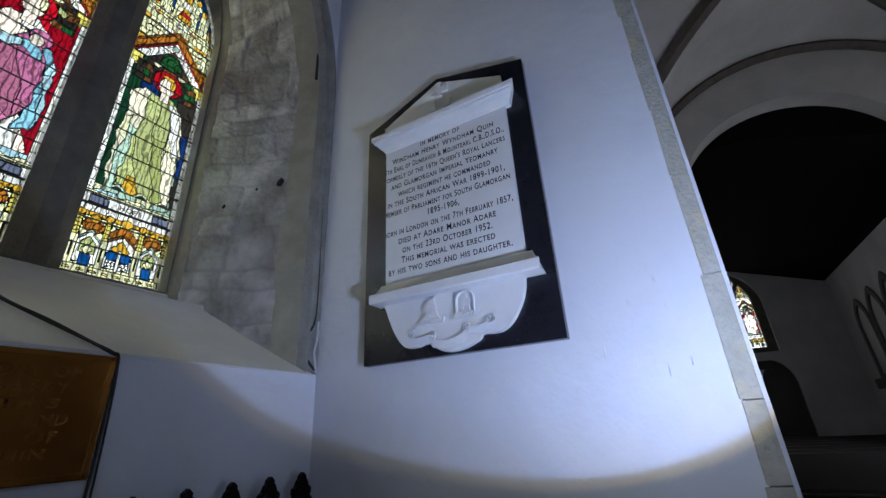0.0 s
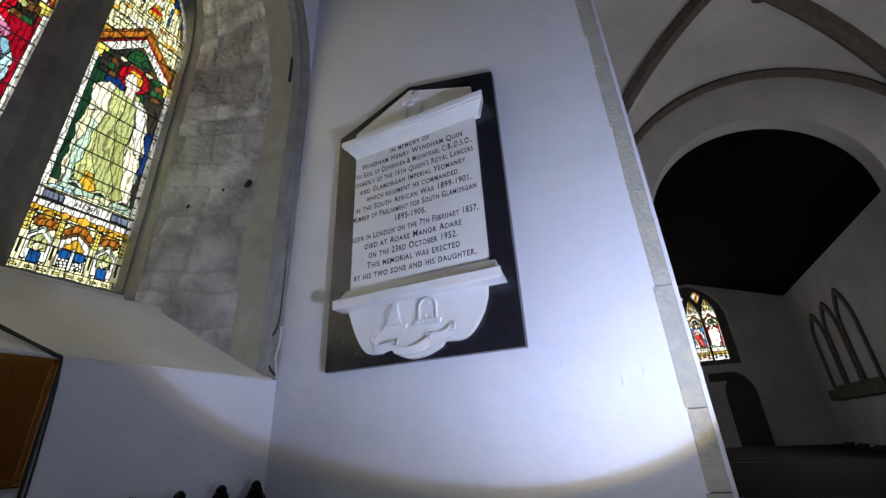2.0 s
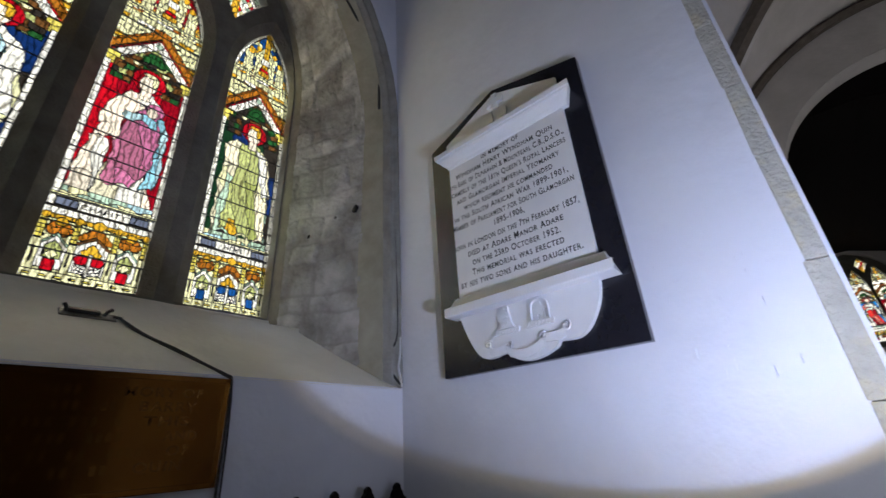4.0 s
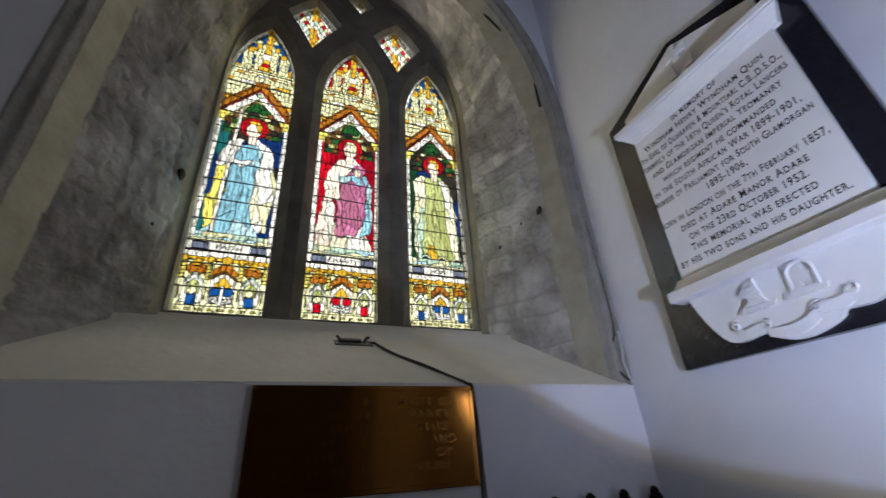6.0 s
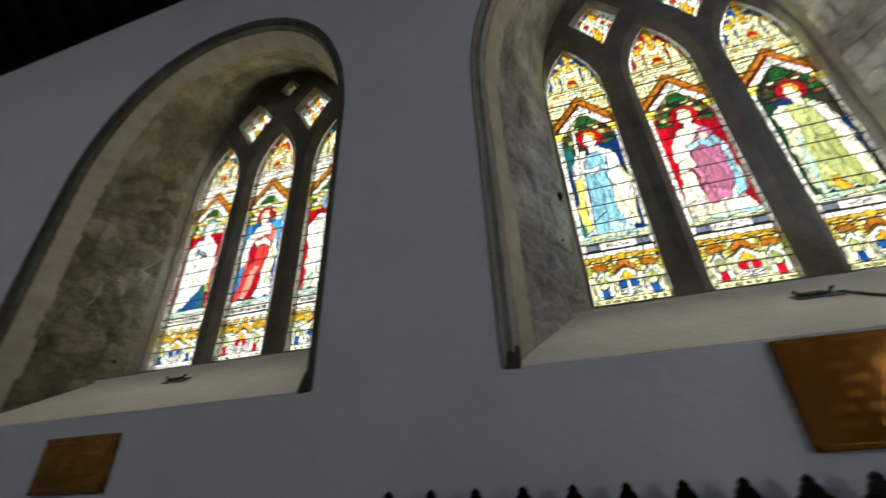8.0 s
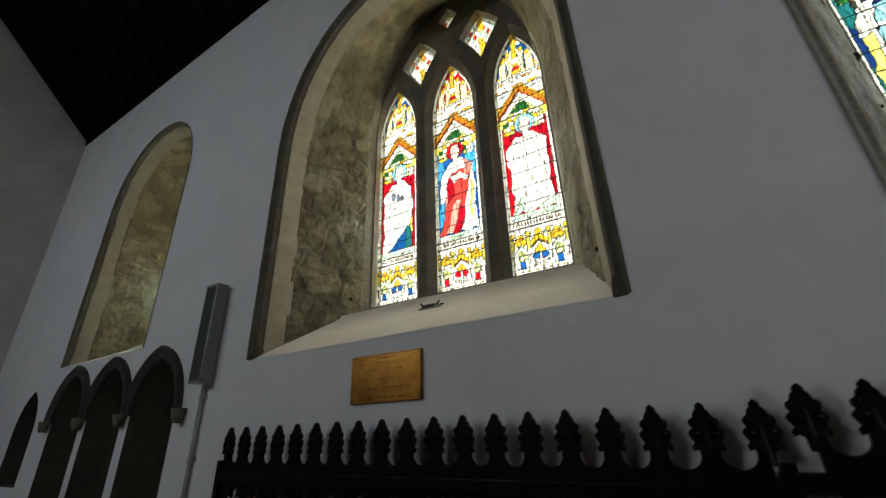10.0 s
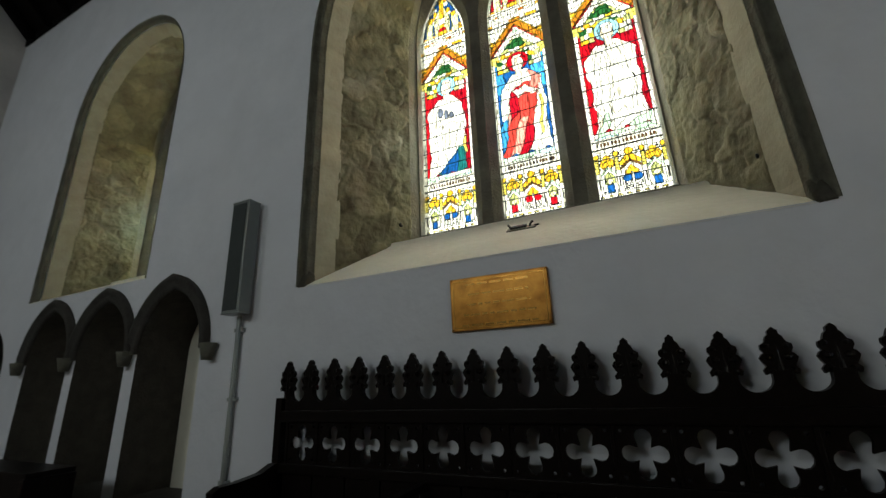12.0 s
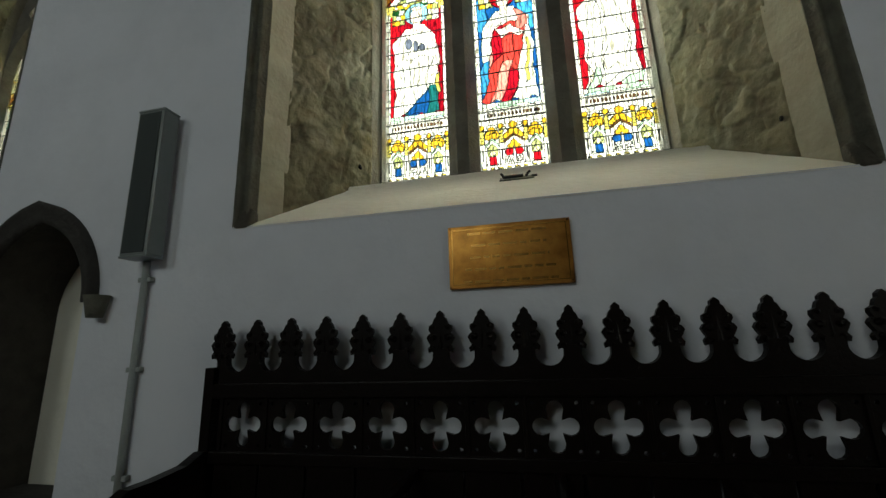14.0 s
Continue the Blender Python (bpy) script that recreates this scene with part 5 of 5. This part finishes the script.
arch_cable = smooth_line([(0.95, 2.30, 6.02), (1.37, 2.25, 5.81), (1.55, 2.19, 5.52), (1.732, 2.166, 5.245), (1.84, 2.14, 4.98), (1.878, 2.14, 4.80), (1.888, 2.14, 4.40)], 8)
tagged(part("arch_cable", tube_into(bmesh.new(), arch_cable, 0.012), M_CABLE), "loose black cable along the window arch", "cable")
corner_cable = smooth_line([(2.004, 2.075, 5.45), (2.003, 2.066, 4.6), (2.003, 2.06, 3.2), (2.003, 2.05, 2.5), (1.998, 2.06, 2.30), (1.962, 2.10, 2.2), (1.955, 2.11, 2.12), (1.985, 2.07, 2.03), (2.004, 2.034, 1.985)], 8)
tagged(part("corner_cable", tube_into(bmesh.new(), corner_cable, 0.009), M_CABLE), "black cable looping down the wall corner", "cable")
loop_cable = smooth_line([(2.006, 2.034, 2.30), (2.003, 2.036, 2.18), (1.995, 2.045, 2.10), (2.0, 2.036, 2.03), (2.008, 2.028, 1.965)], 8)
tagged(part("loop_cable", tube_into(bmesh.new(), loop_cable, 0.008), M_WHITECABLE), "short white painted cable end in the wall corner", "cable")

# ---- column loudspeaker with conduit ----


def column_speaker():
    root = thing("column_speaker", "tall grey column loudspeaker fixed to the wall", "loudspeaker", (-6.50, WALL_Y, 1.80), turn=0)
    cabinet = part("cabinet", box(-0.115, 0.090, -0.15, -0.03, 0.0, 0.98, 0.008), M_SPEAKER, root)
    part("grille", box(-0.100, 0.066, -0.156, -0.148, 0.015, 0.965, 0.004), M_GRILLE, cabinet, "dark grey speaker grille")
    part("end_cap", box(-0.118, 0.093, -0.153, -0.028, -0.014, 0.0, 0.004), M_SPEAKER, root)
    part("end_cap", box(-0.118, 0.093, -0.153, -0.028, 0.98, 0.994, 0.004), M_SPEAKER, root)
    part("bracket", box(-0.03, 0.03, -0.03, 0.0, 0.3, 0.7, 0.004), M_IRON, root)
    return root


column_speaker()
conduit = thing("conduit_pipe", "painted conduit running down the wall below the speaker", "pipe", (-6.53, WALL_Y, 0))
part("pipe", tube_into(bmesh.new(), [(0, -0.028, 0.0), (0, -0.028, 1.78)], 0.021, 12), M_PIPE, conduit, smooth=True)
for z in (0.5, 1.1, 1.65):
    part("clip", box(-0.05, 0.05, -0.034, 0.0, z, z + 0.03, 0.004), M_PIPE, conduit)

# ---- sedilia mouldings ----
# weathered stone, coloured nearly black to include the shadow on the mouldings
M_SEATARCH = mat("shaded_seat_stone", (0.042, 0.038, 0.034), 0.9, colour2=(0.018, 0.016, 0.014), scale=8, bump=0.7, bump_scale=30)
for k, (c, h) in enumerate(SEAT_BAYS):
    inner = lancet(c, h - 0.005, SEAT_SPRING - 0.02, SEAT_SPRING, SEAT_APEX, 14)[2:]
    outer = lancet(c, h + 0.12, SEAT_SPRING - 0.02, SEAT_SPRING, SEAT_APEX + 0.15, 14)[2:]
    bm = bmesh.new()
    rows = []
    for (u0, v0), (u1, v1) in zip(inner, outer):
        rows.append([bm.verts.new((u0 + (u1 - u0) * a, WALL_Y - d, v0 + (v1 - v0) * a)) for a, d in ((0, 0), (0, 0.02), (0.3, 0.05), (0.55, 0.03), (0.7, 0.07), (1.0, 0.06), (1.0, 0.0))])
    for a, b in zip(rows, rows[1:]):
        for i in range(6):
            bm.faces.new((a[i], a[i + 1], b[i + 1], b[i]))
    part("seat_arch", bm, M_SEATARCH, WALL_N, "weathered moulded arch of a stone seat, darkened for shade", smooth=True)
for x in (-6.86, -8.08, -9.18, -10.26):
    bm = bmesh.new()
    bmesh.ops.create_cone(bm, cap_ends=True, segments=14, radius1=0.045, radius2=0.075, depth=0.14, matrix=pose(x, WALL_Y - 0.05, SEAT_SPRING - 0.04))
    part("corbel", bm, M_HOOD, WALL_N, "small carved corbel", smooth=True)
part("seat_slab", box(-10.2, -7.0, WALL_Y - 0.06, WALL_Y + 0.50, SEAT_BASE - 0.10, SEAT_BASE + 0.01, 0.012), M_SEATARCH, WALL_N, "stone seat slab")

# ---- choir stalls ----
STALL_Y = 1.93


def finial_outline():
    half = [(0.022, 0.0), (0.026, 0.05), (0.046, 0.062), (0.060, 0.055), (0.066, 0.075), (0.052, 0.092), (0.062, 0.108), (0.071, 0.128), (0.060, 0.145), (0.050, 0.150), (0.060, 0.168), (0.058, 0.186), (0.040, 0.196), (0.036, 0.208), (0.030, 0.222), (0.020, 0.230), (0.019, 0.246)]
    return [(u, v) for u, v in half] + [(0, 0.262)] + [(-u, v) for u, v in reversed(half)]


def scallop(n_bays, pitch):
    """Cresting rail: hollows between the finials."""
    w = n_bays * pitch
    pts = [(0, 0), (w, 0), (w, 0.12)]
    for b in reversed(range(n_bays)):
        c = (b + 0.5) * pitch
        for k in range(13):
            a = math.pi * k / 12
            pts.append((c + 0.066 * math.cos(a), 0.12 - 0.062 * math.sin(a) + 0.03 * (abs(math.cos(a)) > 0.99)))
    pts.append((0, 0.12))
    return pts


def quatrefoil(c, w, h):
    pts = []
    lobes = [(w, 0, 0.039, 0.0), (0, h, 0.039, 0.5), (-w, 0, 0.039, 1.0), (0, -h, 0.039, 1.5)]
    for lx, lz, r, a0 in lobes:
        for k in range(9):
            a = math.pi * (a0 - 0.66 + 1.32 * k / 8)
            pts.append((c + lx + r * math.cos(a), lz + r * math.sin(a)))
        a = math.pi * (a0 + 0.25)   # cusp before the next lobe
        pts.append((c + 0.040 * math.cos(a), 0.040 * math.sin(a)))
    return pts


fin_me = None


def choir_stall(x0, bays, pitch, top, label, left_end):
    """A run of stall backing: pierced board, cresting, finials, seat and ends."""
    global fin_me
    root = thing("choir_stall", label, "choir stall", (x0, STALL_Y, 0.0), group="choir stalls")
    length = bays * pitch
    if fin_me is None:
        bm = plate(finial_outline(), [], xz, -0.014, 0.014)
        for z, r in ((0.075, 0.020), (0.13, 0.024), (0.18, 0.018)):
            for sx in (-1, 1):
                bmesh.ops.create_uvsphere(bm, u_segments=8, v_segments=5, radius=r, matrix=pose(sx * 0.036, 0, z) @ Matrix.Diagonal((1, 1.3, 0.8, 1)))
        bmesh.ops.create_cone(bm, cap_ends=True, segments=8, radius1=0.022, radius2=0.012, depth=0.23, matrix=pose(0, 0, 0.12))
        fin_me = mesh_of("finial", bm, M_OAK)
    zt = top - 0.262
    cresting = part("cresting", plate([(u, v + zt - 0.075) for u, v in scallop(bays, pitch)], [], xz, -0.022, 0.022), M_OAK, root, "scalloped cresting rail")
    for b in range(bays + 1):
        ob = part("finial", fin_me, None, cresting)
        ob.location = (b * pitch, 0, zt)
    part("top_rail", box(-0.05 if left_end else -0.155, length + 0.05, -0.034, 0.034, zt - 0.15, zt - 0.075, 0.006), M_OAK, root)
    # pierced boards, one for each quatrefoil
    bz0, bz1 = zt - 0.412, zt - 0.15
    n = 14
    q = length / n
    holes = [[(u, v + (bz0 + bz1) / 2) for u, v in quatrefoil(q / 2, 0.065, 0.074)]]
    for dx, dz in ((0.035, 0.028), (0.035, 0.232), (q - 0.035, 0.028), (q - 0.035, 0.232)):
        holes.append([(dx + 0.010 * math.cos(a), bz0 + dz + 0.010 * math.sin(a)) for a in [math.pi * k / 3 for k in range(6)]])
    me = mesh_of("pierced_board", plate([(0.004, bz0), (q - 0.004, bz0), (q - 0.004, bz1), (0.004, bz1)], holes, xz, -0.012, 0.012), M_OAK)
    for k in range(n):
        ob = part("pierced_board", me, None, root)
        ob.location = (k * q + 0.03, 0, 0)
        st = part("stile", box(-0.011, 0.011, -0.02, 0.0, bz0, bz1, 0.004), M_OAK, root)
        st.location = (k * q + 0.03, 0, 0)
    part("lower_rail", box(-0.05 if left_end else -0.155, length + 0.05, -0.030, 0.030, bz0 - 0.06, bz0, 0.006), M_OAK, root)
    for k in range(n):
        me2 = box(0.006, q - 0.006, -0.010, 0.010, 0.06, bz0 - 0.06, 0.004)
        ob = part("back_panel", me2, M_OAK, root)
        ob.location = (k * q, 0, 0)
    part("seat", box(-0.02, length + 0.02, -0.46, -0.02, 0.40, 0.44, 0.010), M_OAK, root)
    part("plinth", box(-0.02, length + 0.02, -0.42, -0.38, 0.0, 0.40, 0.004), M_OAK, root)
    for ex, on in ((-0.05, left_end), (length + 0.05, True)):
        if on:
            part("end_post", box(ex - 0.03, ex + 0.03, -0.035, 0.035, 0.0, zt + 0.01, 0.006), M_OAK, root)
            arm = [(-0.50, 0.0), (0.02, 0.0), (0.02, 0.70), (-0.06, 0.70), (-0.16, 0.66), (-0.34, 0.645), (-0.46, 0.645), (-0.51, 0.62), (-0.50, 0.56)]
            part("bench_end", plate(arm, [], lambda u, v, d: (d, u, v), ex - 0.03, ex + 0.03), M_OAK, root, "shaped bench end with an arm rest")
    # arm rests between the seats
    x = 1.1
    while x < length - 0.6:
        part("arm_rest", box(x - 0.025, x + 0.025, -0.42, -0.02, 0.60, 0.645, 0.014), M_OAK, root)
        part("arm_post", box(x - 0.02, x + 0.02, -0.40, -0.34, 0.44, 0.60, 0.006), M_OAK, root)
        x += 0.66
    return root


choir_stall(-5.841, 18, 0.2072, 1.372, "black oak choir stall with pierced quatrefoil back and leafy finials", True)
choir_stall(-1.945, 18, 0.2113, 1.425, "black oak choir stall with leafy finials by the memorial wall", False)

# ---- dark furniture by the sedilia ----
bench = thing("oak_bench", "low dark oak bench standing before the stone seats", "bench", (-8.95, 1.5, 0))
part("seat", box(-1.15, 1.1, -0.16, 0.16, 0.60, 0.64, 0.008), M_OAK, bench)
part("front_panel", box(-1.1, 1.05, -0.14, -0.11, 0.08, 0.60, 0.004), M_OAK, bench)
for x in (-1.12, 1.07):
    part("bench_end", box(x - 0.03, x + 0.03, -0.17, 0.17, 0.0, 0.60, 0.008), M_OAK, bench)
reredos = thing("reredos_panel", "dark carved oak panel on the end wall", "panelling", (EAST_X, 0.4, 0))
for k in range(4):
    part("panel", plate([(u + 1.2 - 0.62 * k, v) for u, v in lancet(0, 0.29, 0.9, 1.9, 2.45)], [], yz, 0.0, 0.06), M_OAK, reredos, "pointed dark oak panel")
part("rail", box(0.0, 0.09, -1.0, 1.52, 0.78, 0.92, 0.008), M_OAK, reredos)

# ---- nave furniture, far off ----
pew = thing("pew", "dark wooden nave pew seen far off", "pew", (9.4, -2.2, 0), group="nave pews")
part("back", box(-0.02, 0.02, -1.9, 1.6, 0.1, 0.95, 0.01), M_PEW, pew)
part("seat", box(-0.45, -0.02, -1.9, 1.6, 0.40, 0.44, 0.01), M_PEW, pew)
for y in (-1.9, 1.6):
    part("pew_end", box(-0.48, 0.03, y - 0.03, y + 0.03, 0.0, 1.0, 0.015), M_PEW, pew)
for k in range(1, 7):
    copy_thing(pew, pose(9.4 + 0.9 * k, -2.2, 0))
door = thing("door_1", "dark wooden door at the end of the nave", "door", (NX1 + 0.2, -2.45, 0), kind="structure")
part("door_leaf", plate([(u + 2.45, v) for u, v in nave_hole_door], [], yz, 0.0, 0.06), M_PEW, door)
sign = thing("notice_board", "small dark board on the nave end wall", "notice board", (NX1, -2.05, 2.75))
part("board", box(-0.03, 0.0, -0.35, 0.35, 0.0, 0.25, 0.005), M_PEW, sign)

# ---- floor tiles of the chancel ----
FLOOR = bpy.data.objects["floor"]
tile = mesh_of("tile", box(-0.297, 0.297, -0.297, 0.297, -0.02, 0.0, 0.004), M_FLOOR)
for i in range(20):
    for j in range(8):
        ob = part("tile", tile, None, FLOOR)
        ob.location = (-10.0 + 0.6 * i, -2.5 + 0.6 * j, 0)
